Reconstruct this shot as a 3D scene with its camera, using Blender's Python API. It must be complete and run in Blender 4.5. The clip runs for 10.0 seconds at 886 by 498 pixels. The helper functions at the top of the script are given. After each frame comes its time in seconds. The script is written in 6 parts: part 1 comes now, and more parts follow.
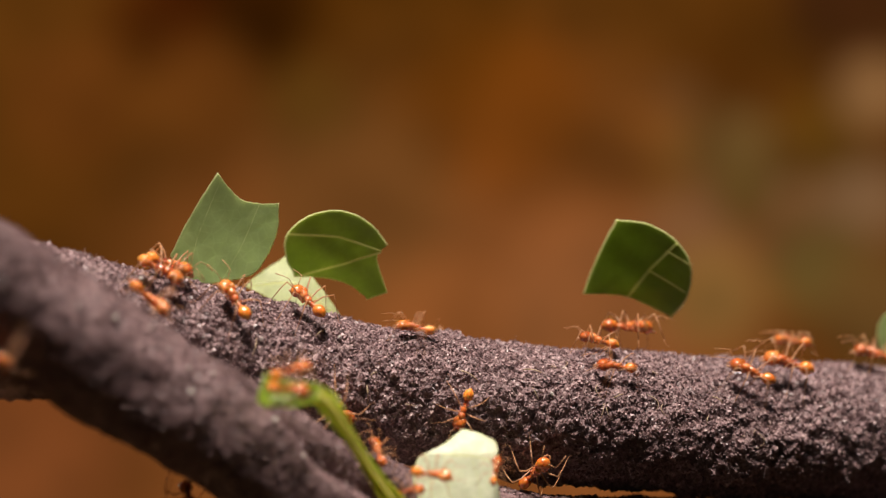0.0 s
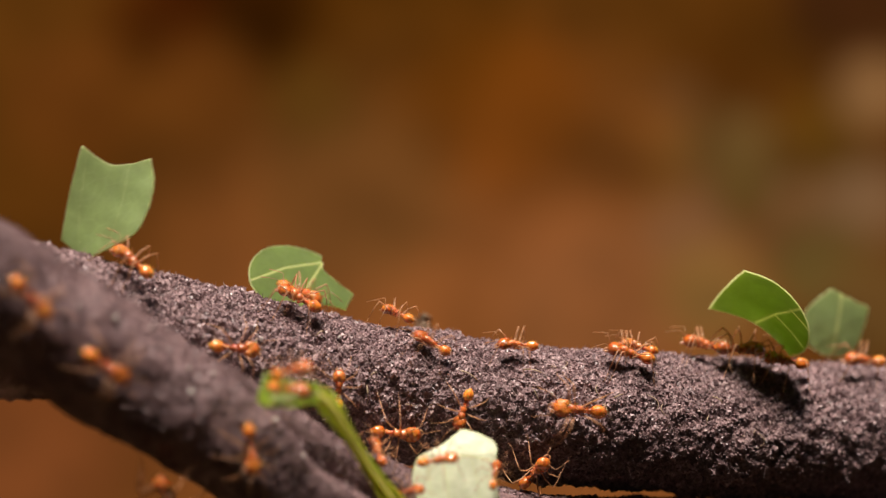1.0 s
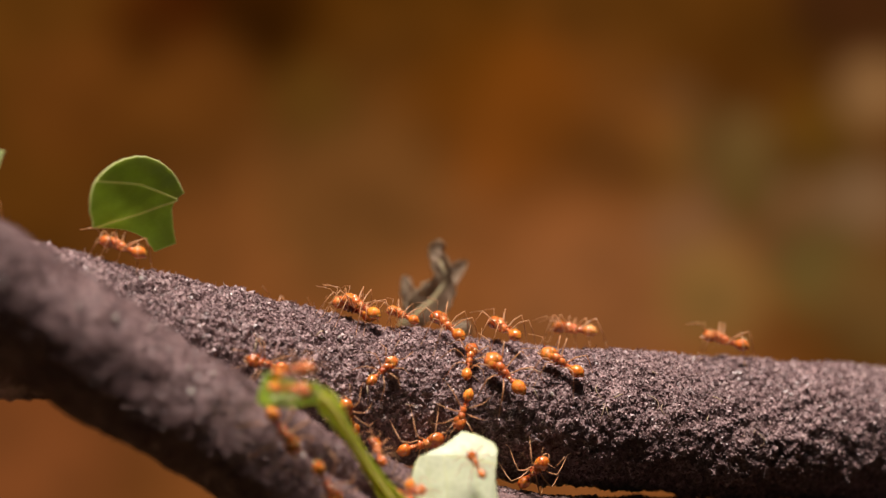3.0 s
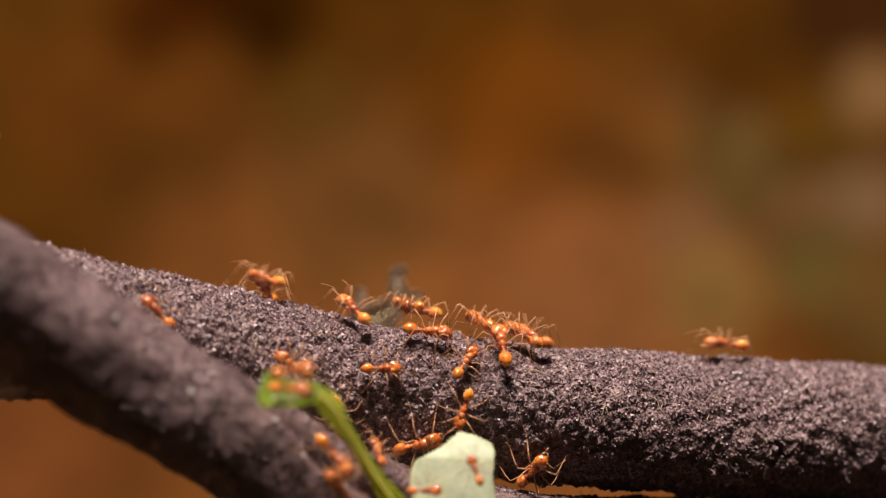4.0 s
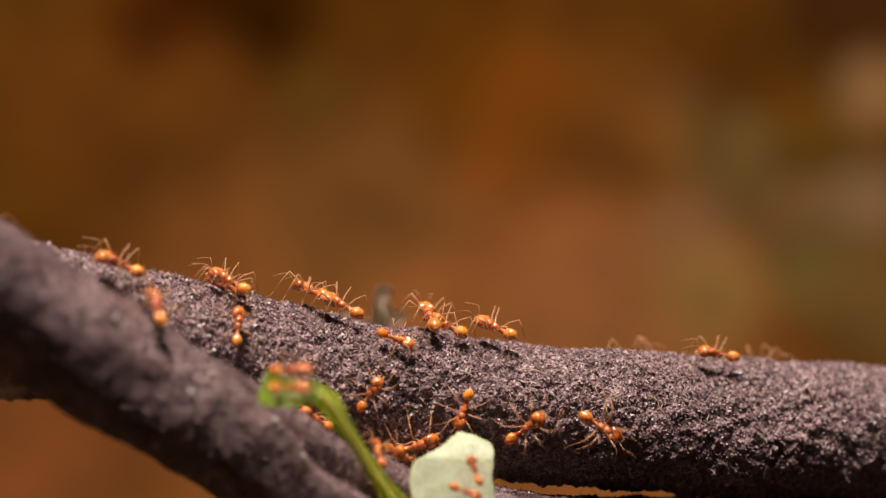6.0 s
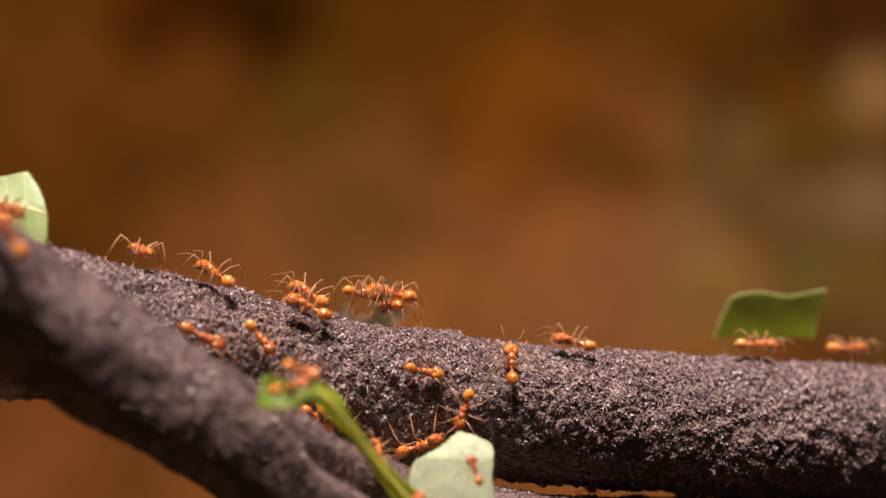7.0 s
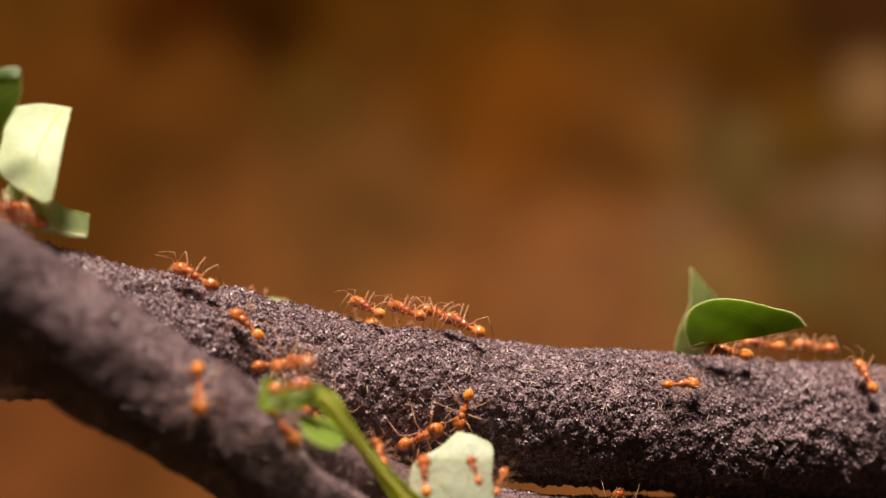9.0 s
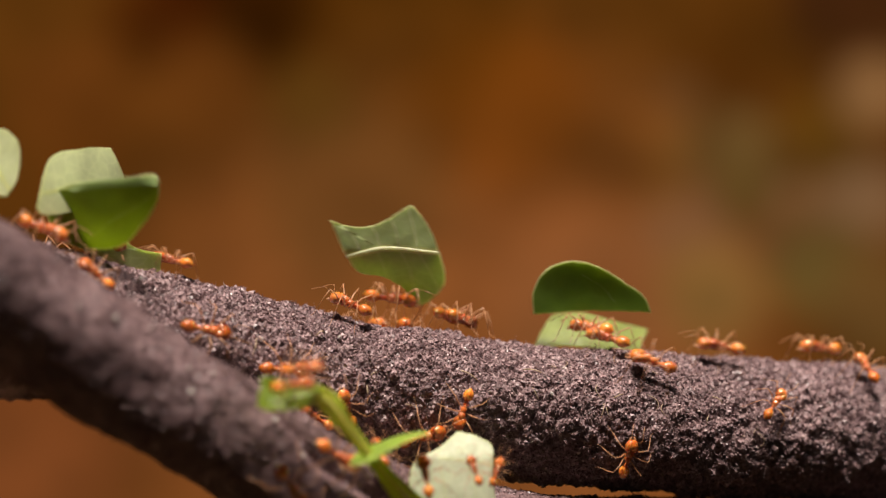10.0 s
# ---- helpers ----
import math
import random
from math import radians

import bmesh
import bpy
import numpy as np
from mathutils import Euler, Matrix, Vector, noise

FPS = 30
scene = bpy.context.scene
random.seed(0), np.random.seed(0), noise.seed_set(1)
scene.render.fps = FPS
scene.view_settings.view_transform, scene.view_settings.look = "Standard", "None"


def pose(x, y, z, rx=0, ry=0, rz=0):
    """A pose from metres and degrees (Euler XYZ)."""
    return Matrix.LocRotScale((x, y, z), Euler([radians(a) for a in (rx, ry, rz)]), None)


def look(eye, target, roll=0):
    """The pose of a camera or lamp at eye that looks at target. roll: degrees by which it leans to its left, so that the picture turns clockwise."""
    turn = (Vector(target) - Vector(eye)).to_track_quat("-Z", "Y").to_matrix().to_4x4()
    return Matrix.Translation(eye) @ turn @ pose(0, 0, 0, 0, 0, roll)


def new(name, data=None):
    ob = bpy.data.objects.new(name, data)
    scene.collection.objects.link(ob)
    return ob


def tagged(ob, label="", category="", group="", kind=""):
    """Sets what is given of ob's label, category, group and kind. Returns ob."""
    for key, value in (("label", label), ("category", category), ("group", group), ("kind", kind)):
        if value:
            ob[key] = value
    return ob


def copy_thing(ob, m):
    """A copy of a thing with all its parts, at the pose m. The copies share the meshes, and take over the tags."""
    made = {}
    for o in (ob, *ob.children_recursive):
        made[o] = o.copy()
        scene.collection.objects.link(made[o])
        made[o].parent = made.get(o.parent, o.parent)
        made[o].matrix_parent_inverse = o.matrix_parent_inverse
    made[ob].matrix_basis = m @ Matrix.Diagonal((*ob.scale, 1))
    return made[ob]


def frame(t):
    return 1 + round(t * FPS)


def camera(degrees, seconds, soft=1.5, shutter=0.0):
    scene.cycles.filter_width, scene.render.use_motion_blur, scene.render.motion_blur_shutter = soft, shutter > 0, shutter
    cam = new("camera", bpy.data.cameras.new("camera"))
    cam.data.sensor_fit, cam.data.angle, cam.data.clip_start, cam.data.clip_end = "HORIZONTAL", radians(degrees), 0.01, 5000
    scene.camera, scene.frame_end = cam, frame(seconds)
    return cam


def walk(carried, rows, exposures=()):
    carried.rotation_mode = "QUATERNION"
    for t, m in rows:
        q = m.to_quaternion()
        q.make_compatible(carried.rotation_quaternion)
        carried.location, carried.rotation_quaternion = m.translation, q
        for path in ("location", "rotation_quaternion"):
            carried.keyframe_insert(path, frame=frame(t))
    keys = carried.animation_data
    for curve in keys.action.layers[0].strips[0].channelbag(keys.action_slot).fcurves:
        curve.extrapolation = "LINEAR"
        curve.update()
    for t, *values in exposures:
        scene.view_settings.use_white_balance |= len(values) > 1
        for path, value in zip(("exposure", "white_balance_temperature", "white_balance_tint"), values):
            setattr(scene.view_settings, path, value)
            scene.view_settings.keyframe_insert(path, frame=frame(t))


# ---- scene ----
MM = 0.001

# ---- camera: a macro lens on a stand, level, 29 cm from the branch ----
cam = camera(22, 10.0, soft=1.15, shutter=0.5)
cam.data.dof.use_dof = True
cam.data.dof.focus_distance = 0.281
cam.data.dof.aperture_fstop = 8.3
CAMERA_POSE = look((0, -0.288, 0), (0, 0, 0))
walk(cam, [(0.0, CAMERA_POSE), (10.0, CAMERA_POSE)], exposures=[(0.0, 0.76), (10.0, 0.76)])

# ---- daylight: high sun through the gap in the added canopy, dim forest sky ----
world = bpy.data.worlds.new("forest_sky")
scene.world = world
world.use_nodes = True
sky = world.node_tree.nodes.new("ShaderNodeTexSky")
sky.sky_type, sky.sun_disc = "NISHITA", False
sky.sun_elevation, sky.sun_rotation = radians(72), radians(194)
world.node_tree.links.new(sky.outputs[0], world.node_tree.nodes["Background"].inputs[0])
world.node_tree.nodes["Background"].inputs[1].default_value = 0.12
sun = new("sun", bpy.data.lights.new("sun", "SUN"))
sun.data.energy, sun.data.angle, sun.data.color = 4.75, radians(15), (1.0, 0.88, 0.77)
sun.matrix_world = look((-0.08, -0.32, 1.0), (0, 0, 0))


# ---- materials ----
def shader(name):
    m = bpy.data.materials.new(name)
    m.use_nodes = True
    return m, m.node_tree.nodes, m.node_tree.links, m.node_tree.nodes["Principled BSDF"]


def node(nodes, kind, **values):
    n = nodes.new(kind)
    for k, v in values.items():
        n.inputs[k.replace("_", " ")].default_value = v
    return n


def ramp(nodes, stops):
    n = nodes.new("ShaderNodeValToRGB")
    while len(n.color_ramp.elements) < len(stops):
        n.color_ramp.elements.new(0.5)
    for e, (p, c) in zip(n.color_ramp.elements, stops):
        e.position, e.color = p, (*c, 1)
    return n


def bark_material(name, tone, warm):
    """Crumbly bark; tone scales its grey-brown, warm shifts it towards brown."""
    m, n, l, b = shader(name)
    co = n.new("ShaderNodeTexCoord")
    big = node(n, "ShaderNodeTexNoise", Scale=140, Detail=4, Roughness=0.6)
    fine = node(n, "ShaderNodeTexNoise", Scale=1900, Detail=5, Roughness=0.7)
    for t in (big, fine):
        l.new(co.outputs["Object"], t.inputs["Vector"])
    add = n.new("ShaderNodeMath")
    add.operation = "MULTIPLY_ADD"
    l.new(fine.outputs["Fac"], add.inputs[0])
    add.inputs[1].default_value = 1.0
    half = n.new("ShaderNodeMath")
    half.operation = "MULTIPLY"
    half.inputs[1].default_value = 0.6
    l.new(big.outputs["Fac"], half.inputs[0])
    l.new(half.outputs[0], add.inputs[2])
    r = ramp(n, [(p, (c[0] * tone, c[1] * tone * warm, c[2] * tone * warm)) for p, c in ((0.6, (0.088, 0.054, 0.054)), (0.8, (0.21, 0.133, 0.133)), (1.0, (0.37, 0.245, 0.243)))])
    l.new(add.outputs[0], r.inputs[0])
    l.new(r.outputs[0], b.inputs["Base Color"])
    b.inputs["Roughness"].default_value = 0.5
    b.inputs["Specular IOR Level"].default_value = 0.5
    bump = node(n, "ShaderNodeBump", Strength=0.8, Distance=0.0002)
    l.new(fine.outputs["Fac"], bump.inputs["Height"])
    l.new(bump.outputs[0], b.inputs["Normal"])
    return m


def crumb_material(name, tone, warm):
    m, n, l, b = shader(name)
    geo = n.new("ShaderNodeNewGeometry")
    r = ramp(n, [(p, (c[0] * tone, c[1] * tone * warm, c[2] * tone * warm)) for p, c in ((0.0, (0.1, 0.064, 0.066)), (0.55, (0.2, 0.13, 0.134)), (0.85, (0.3, 0.205, 0.21)), (1.0, (0.42, 0.31, 0.3)))])
    l.new(geo.outputs["Random Per Island"], r.inputs[0])
    l.new(r.outputs[0], b.inputs["Base Color"])
    gloss = n.new("ShaderNodeMath")
    gloss.operation, gloss.inputs[1].default_value = "MULTIPLY", 7.0
    part_of = n.new("ShaderNodeMath")
    part_of.operation = "FRACT"
    l.new(geo.outputs["Random Per Island"], gloss.inputs[0])
    l.new(gloss.outputs[0], part_of.inputs[0])
    r2 = ramp(n, [(0.0, (0.26, 0.26, 0.26)), (0.3, (0.36, 0.36, 0.36)), (0.7, (0.5, 0.5, 0.5))])
    l.new(part_of.outputs[0], r2.inputs[0])
    l.new(r2.outputs[0], b.inputs["Roughness"])
    b.inputs["Specular IOR Level"].default_value = 0.36
    return m


def ant_material(name, colour, rough=0.22):
    m, n, l, b = shader(name)
    co, info = n.new("ShaderNodeTexCoord"), n.new("ShaderNodeObjectInfo")
    t = node(n, "ShaderNodeTexNoise", Scale=1100, Detail=4, Roughness=0.65)
    l.new(co.outputs["Object"], t.inputs["Vector"])
    add = n.new("ShaderNodeMath")
    add.operation = "MULTIPLY_ADD"
    l.new(info.outputs["Random"], add.inputs[0])
    add.inputs[1].default_value = 0.6
    l.new(t.outputs["Fac"], add.inputs[2])
    dark = (colour[0] * 0.5, colour[1] * 0.36, colour[2] * 0.5)
    lite = (min(colour[0] * 1.15, 1), colour[1] * 1.35, colour[2] * 1.6)
    r = ramp(n, [(0.4, dark), (0.75, colour), (1.1, lite)])
    l.new(add.outputs[0], r.inputs[0])
    l.new(r.outputs[0], b.inputs["Base Color"])
    b.inputs["Roughness"].default_value = rough
    b.inputs["Subsurface Weight"].default_value = 0.55
    b.inputs["Subsurface Radius"].default_value = (0.0006, 0.0002, 0.00005)
    b.inputs["Subsurface Scale"].default_value = 1.0
    b.inputs["Coat Weight"].default_value = 0.75
    b.inputs["Coat Roughness"].default_value = 0.1
    skin = node(n, "ShaderNodeTexNoise", Scale=1900, Detail=3, Roughness=0.6)
    l.new(co.outputs["Object"], skin.inputs["Vector"])
    bump = node(n, "ShaderNodeBump", Strength=0.85, Distance=0.00014)
    l.new(skin.outputs["Fac"], bump.inputs["Height"])
    l.new(bump.outputs[0], b.inputs["Normal"])
    l.new(bump.outputs[0], b.inputs["Coat Normal"])
    return m


def leaf_material(name, face, through_colour, rough=0.38, sheer=0.45):
    m, n, l, b = shader(name)
    co = n.new("ShaderNodeTexCoord")
    t = node(n, "ShaderNodeTexNoise", Scale=260, Detail=4, Roughness=0.6)
    v = node(n, "ShaderNodeTexVoronoi", Scale=1500)
    v.feature = "DISTANCE_TO_EDGE"
    for x in (t, v):
        l.new(co.outputs["Object"], x.inputs["Vector"])
    r = ramp(n, [(0.3, tuple(c * 0.86 for c in face)), (0.7, tuple(c * 1.12 for c in face))])
    l.new(t.outputs["Fac"], r.inputs[0])
    # a faint net of small veins
    net = node(n, "ShaderNodeTexVoronoi", Scale=620, Randomness=0.9)
    net.feature = "DISTANCE_TO_EDGE"
    l.new(co.outputs["Object"], net.inputs["Vector"])
    lines = ramp(n, [(0.0, (1.3, 1.25, 1.35)), (0.07, (1, 1, 1))])
    l.new(net.outputs["Distance"], lines.inputs[0])
    veined = n.new("ShaderNodeMixRGB")
    veined.blend_type, veined.inputs[0].default_value = "MULTIPLY", 0.8
    l.new(r.outputs[0], veined.inputs[1])
    l.new(lines.outputs[0], veined.inputs[2])
    l.new(veined.outputs[0], b.inputs["Base Color"])
    b.inputs["Roughness"].default_value = rough
    bump = node(n, "ShaderNodeBump", Strength=0.25, Distance=0.0001)
    l.new(v.outputs["Distance"], bump.inputs["Height"])
    l.new(bump.outputs[0], b.inputs["Normal"])
    tr = n.new("ShaderNodeBsdfTranslucent")
    r2 = ramp(n, [(0.3, tuple(c * 0.88 for c in through_colour)), (0.7, tuple(min(c * 1.1, 1) for c in through_colour))])
    l.new(t.outputs["Fac"], r2.inputs[0])
    l.new(r2.outputs[0], tr.inputs["Color"])
    mix = n.new("ShaderNodeMixShader")
    mix.inputs[0].default_value = sheer
    l.new(b.outputs[0], mix.inputs[1])
    l.new(tr.outputs[0], mix.inputs[2])
    l.new(mix.outputs[0], n["Material Output"].inputs[0])
    return m


BARK, CRUMB = bark_material("bark", 1.15, 1.0), crumb_material("bark_crumb", 1.15, 1.0)
# browner bark for the near limb, darkened in place of shade it lacks
SHADED_BARK, SHADED_CRUMB = bark_material("shaded_near_bark", 0.76, 0.96), crumb_material("shaded_near_crumb", 0.76, 0.96)
ANT = ant_material("ant_amber", (0.68, 0.2, 0.03))
ANT_HEAD = ant_material("ant_orange_brown", (0.6, 0.155, 0.03))
ANT_RED = ant_material("ant_red_brown", (0.54, 0.135, 0.032), 0.3)
ANT_DARK = ant_material("ant_eye_black", (0.02, 0.012, 0.01), 0.2)
ANT_LEG = leaf_material("ant_leg_straw", (0.52, 0.29, 0.155), (0.84, 0.53, 0.31), 0.28, 0.4)
LEAF_GREEN = leaf_material("leaf_upper_green", (0.13, 0.185, 0.035), (0.48, 0.59, 0.06), 0.36, 0.65)
LEAF_DARK = leaf_material("leaf_dark_green", (0.1, 0.16, 0.03), (0.4, 0.56, 0.06), 0.36, 0.62)
LEAF_LIME = leaf_material("leaf_lime_green", (0.28, 0.39, 0.07), (0.68, 0.84, 0.14), 0.4, 0.5)
LEAF_DEEP = leaf_material("leaf_deep_green", (0.15, 0.2, 0.06), (0.38, 0.52, 0.085), 0.34, 0.58)
LEAF_TORN = leaf_material("leaf_torn_green", (0.37, 0.43, 0.15), (0.54, 0.62, 0.08), 0.4, 0.6)
LEAF_DULL = leaf_material("leaf_dull_green", (0.22, 0.3, 0.11), (0.53, 0.68, 0.11), 0.4, 0.6)
LEAF_GREY = leaf_material("leaf_matt_green", (0.3, 0.4, 0.17), (0.64, 0.76, 0.33), 0.45, 0.55)
LEAF_PALE = leaf_material("leaf_underside_pale", (0.6, 0.66, 0.38), (0.72, 0.8, 0.38), 0.45, 0.45)
LEAF_UNDER = leaf_material("leaf_bright_underside", (0.52, 0.6, 0.3), (0.56, 0.74, 0.1), 0.3, 0.5)
LEAF_MINT = leaf_material("leaf_mint_underside", (0.76, 0.8, 0.6), (0.76, 0.84, 0.6), 0.45, 0.45)
FIBRE = leaf_material("straw_fibre", (0.45, 0.34, 0.22), (0.5, 0.38, 0.25), 0.5, 0.2)
VEIN = leaf_material("leaf_vein", (0.88, 0.9, 0.66), (0.98, 1.0, 0.75), 0.4, 0.6)
STEM_GREEN = leaf_material("stem_green", (0.5, 0.6, 0.06), (0.85, 0.92, 0.12), 0.32, 0.5)
STEM_PALE = leaf_material("stem_rib", (0.8, 0.74, 0.26), (0.95, 0.9, 0.35), 0.4, 0.5)
STEM_BLADE = leaf_material("stem_blade", (0.27, 0.38, 0.03), (0.62, 0.78, 0.06), 0.42, 0.5)
WITHERED = leaf_material("leaf_withered", (0.44, 0.35, 0.26), (0.56, 0.44, 0.31), 0.7, 0.45)
VEIN_DRY = leaf_material("dry_vein", (0.7, 0.62, 0.4), (0.85, 0.75, 0.5), 0.5, 0.45)
VEIN_DULL = leaf_material("leaf_vein_dull", (0.62, 0.7, 0.4), (0.96, 1.0, 0.62), 0.42, 0.85)
GLINT_GRAIN = leaf_material("pale_grain", (0.5, 0.46, 0.42), (0.5, 0.46, 0.42), 0.2, 0.2)


# ---- mesh helpers ----
def part(name, bm, material, parent, label="", smooth=True):
    me = bpy.data.meshes.new(name)
    bm.to_mesh(me)
    bm.free()
    me.materials.append(material)
    for p in me.polygons:
        p.use_smooth = smooth
    ob = new(name, me)
    ob.parent = parent
    return tagged(ob, label)


def mesh_part(name, verts, faces, material, parent, smooth=True):
    me = bpy.data.meshes.new(name)
    me.from_pydata(verts, [], faces)
    me.materials.append(material)
    me.polygons.foreach_set("use_smooth", [smooth] * len(me.polygons))
    me.update()
    ob = new(name, me)
    ob.parent = parent
    return ob


def tube(bm, pts, radii, sides=6):
    """A tapered tube through pts, in mm."""
    rings = []
    for i, p in enumerate(pts):
        a, b = Vector(pts[max(i - 1, 0)]), Vector(pts[min(i + 1, len(pts) - 1)])
        q = (b - a).to_track_quat("Z", "Y")
        rings.append([bm.verts.new((Vector(p) + q @ Vector((radii[i] * math.cos(t), radii[i] * math.sin(t), 0))) * MM)
                      for t in (2 * math.pi * k / sides for k in range(sides))])
    for a, b in zip(rings, rings[1:]):
        for k in range(sides):
            bm.faces.new((a[k], a[(k + 1) % sides], b[(k + 1) % sides], b[k]))
    bm.faces.new(rings[0][::-1])
    bm.faces.new(rings[-1])


def lattice(p, seed):
    """Smooth value noise in -1..1 at the points p, one lattice cell per unit."""
    i = np.floor(p).astype(np.int64)
    f = p - i
    f = f * f * (3 - 2 * f)
    out = np.zeros(len(p))
    for dx in (0, 1):
        for dy in (0, 1):
            for dz in (0, 1):
                h = (i[:, 0] + dx) * 374761393 + (i[:, 1] + dy) * 668265263 + (i[:, 2] + dz) * 2147483647 + seed * 974711
                h = (h ^ (h >> 13)) * 1274126177
                h = ((h ^ (h >> 16)) & 0xFFFF) / 32767.5 - 1
                w = np.where(dx, f[:, 0], 1 - f[:, 0]) * np.where(dy, f[:, 1], 1 - f[:, 1]) * np.where(dz, f[:, 2], 1 - f[:, 2])
                out += h * w
    return out


def granules(p, seed):
    """Distance to the nearest of points strewn one to a cell: rounded grains with sharp pits between them."""
    i = np.floor(p).astype(np.int64)
    f = p - i
    best = np.full(len(p), 9.0)
    for dx in (-1, 0, 1):
        for dy in (-1, 0, 1):
            for dz in (-1, 0, 1):
                h = (i[:, 0] + dx) * 374761393 + (i[:, 1] + dy) * 668265263 + (i[:, 2] + dz) * 2147483647 + seed * 974711
                h = (h ^ (h >> 13)) * 1274126177
                h = h ^ (h >> 16)
                at = np.column_stack([dx + (h & 0xFF) / 256, dy + ((h >> 8) & 0xFF) / 256, dz + ((h >> 16) & 0xFF) / 256])
                best = np.minimum(best, np.sum((f - at) ** 2, axis=1))
    return np.sqrt(best)


# ---- the branch: two limbs of one fork; rows of x, y, z of the axis and the radius in mm ----
MAIN_LIMB = [
    (-79.98, -55, 2.37, 8.33),
    (-65.14, -34, -3.72, 8.8),
    (-55.47, -23, -7.16, 8.96),
    (-48.66, -17, -8.8, 8.92),
    (-40.12, -11, -10.79, 8.57),
    (-26.86, -6, -13.64, 8.36),
    (-13.01, -3, -16.89, 8.33),
    (1.14, -1, -19.29, 8.38),
    (15.43, 0, -21.36, 8.39),
    (37.62, 6, -23.19, 8.66),
    (58.72, 14, -24.94, 8.97),
    (95.3, 28, -28.14, 9.63),
    (152.23, 50, -32.61, 10.38),
    (264, 90, -40.22, 7.5),
    (395.61, 130, -47.58, 2.07),
]
NEAR_LIMB = [
    (-78.26, -60, 5.71, 8.09),
    (-62.57, -44, 0.0, 7.85),
    (-52.54, -37, -3.2, 7.42),
    (-45.79, -33, -7.5, 7.08),
    (-37.51, -29, -13.45, 6.98),
    (-25.14, -24, -21.41, 6.83),
    (-12.34, -17.5, -30.46, 7.02),
    (-2.34, -11, -34.97, 7.65),
    (8.08, -7, -37.7, 8.09),
    (27.14, 3, -40.34, 8.51),
    (60.71, 12, -42.49, 8.77),
    (145.93, 36, -49.74, 9.63),
    (227.08, 62, -57.64, 6.5),
    (320.25, 90, -66.47, 1.68),
]


def axis(limb, x):
    """y, z, radius of a limb's axis at x (array), by a smooth curve through its rows."""
    a = np.array(limb, float)
    xs = a[:, 0]
    d = np.gradient(a[:, 1:], xs, axis=0)
    i = np.clip(np.searchsorted(xs, x) - 1, 0, len(xs) - 2)
    h = (xs[i + 1] - xs[i])
    t = np.clip((x - xs[i]) / h, 0, 1)[:, None]
    h = h[:, None]
    p0, p1 = a[i, 1:], a[i + 1, 1:]
    return (2 * t**3 - 3 * t**2 + 1) * p0 + (t**3 - 2 * t**2 + t) * h * d[i] + (-2 * t**3 + 3 * t**2) * p1 + (t**3 - t**2) * h * d[i + 1]


def limb_frame(limb, x):
    """Axis point, along, front and up vectors and radius at x (array), in mm."""
    c = axis(limb, x)
    e = 0.05
    t = (axis(limb, x + e) - axis(limb, x - e))[:, :2] / (2 * e)
    along = np.column_stack([np.ones(len(x)), t])
    along /= np.linalg.norm(along, axis=1)[:, None]
    front = np.array([0.0, -1.0, 0.0]) - along * (-along[:, 1])[:, None]
    front /= np.linalg.norm(front, axis=1)[:, None]
    up = np.cross(front, along)
    up *= np.sign(up[:, 2])[:, None]
    return np.column_stack([x, c[:, :2]]), along, front, up, c[:, 2]


def limb_surface(limb, x, theta):
    """Points and normals on the smooth limb; theta in radians, 0 towards the viewer's side, pi/2 on top."""
    o, along, front, up, r = limb_frame(limb, x)
    n = np.cos(theta)[:, None] * front + np.sin(theta)[:, None] * up
    return o + n * r[:, None], n


def relief(p, seed, fine=1.0, coarse=1.0):
    """Height of the crumbly bark over the smooth limb, in mm."""
    return (coarse * (0.55 * lattice(p / 9.0, seed) + 0.36 * lattice(p / 3.1, seed + 1))
            + fine * (0.36 * lattice(p / 1.7, seed + 2) + 0.75 * (0.5 - granules(p / 1.15, seed + 3)) + 0.34 * (0.5 - granules(p / 0.55, seed + 5)) + 0.1 * np.maximum(lattice(p / 0.3, seed + 4), -0.2)))


def hollow(limb, x, theta):
    """The worn groove on the near limb beside the fork: depth in mm at x and theta (radians)."""
    if limb is not NEAR_LIMB:
        return np.zeros(len(x))
    out = np.zeros(len(x))
    for x0, t0, x1, t1, wide, deep in ((-25.0, 70, -18.0, 52, 1.5, 2.4), (-18.0, 50, -8.0, 38, 2.2, 3.0), (-39.0, 6, -30.0, 14, 2.6, 0.45), (-28.0, 14, -19.0, 6, 2.8, 0.6)):
        u = np.clip((x - x0) / (x1 - x0), -0.15, 1.15)
        side = (theta - np.radians(t0 + (t1 - t0) * u)) * 8.0
        along = np.maximum(np.maximum(x0 - x, x - x1), 0)
        out = np.maximum(out, deep * np.exp(-(side / wide) ** 2 - (along / 2.0) ** 2))
    return out


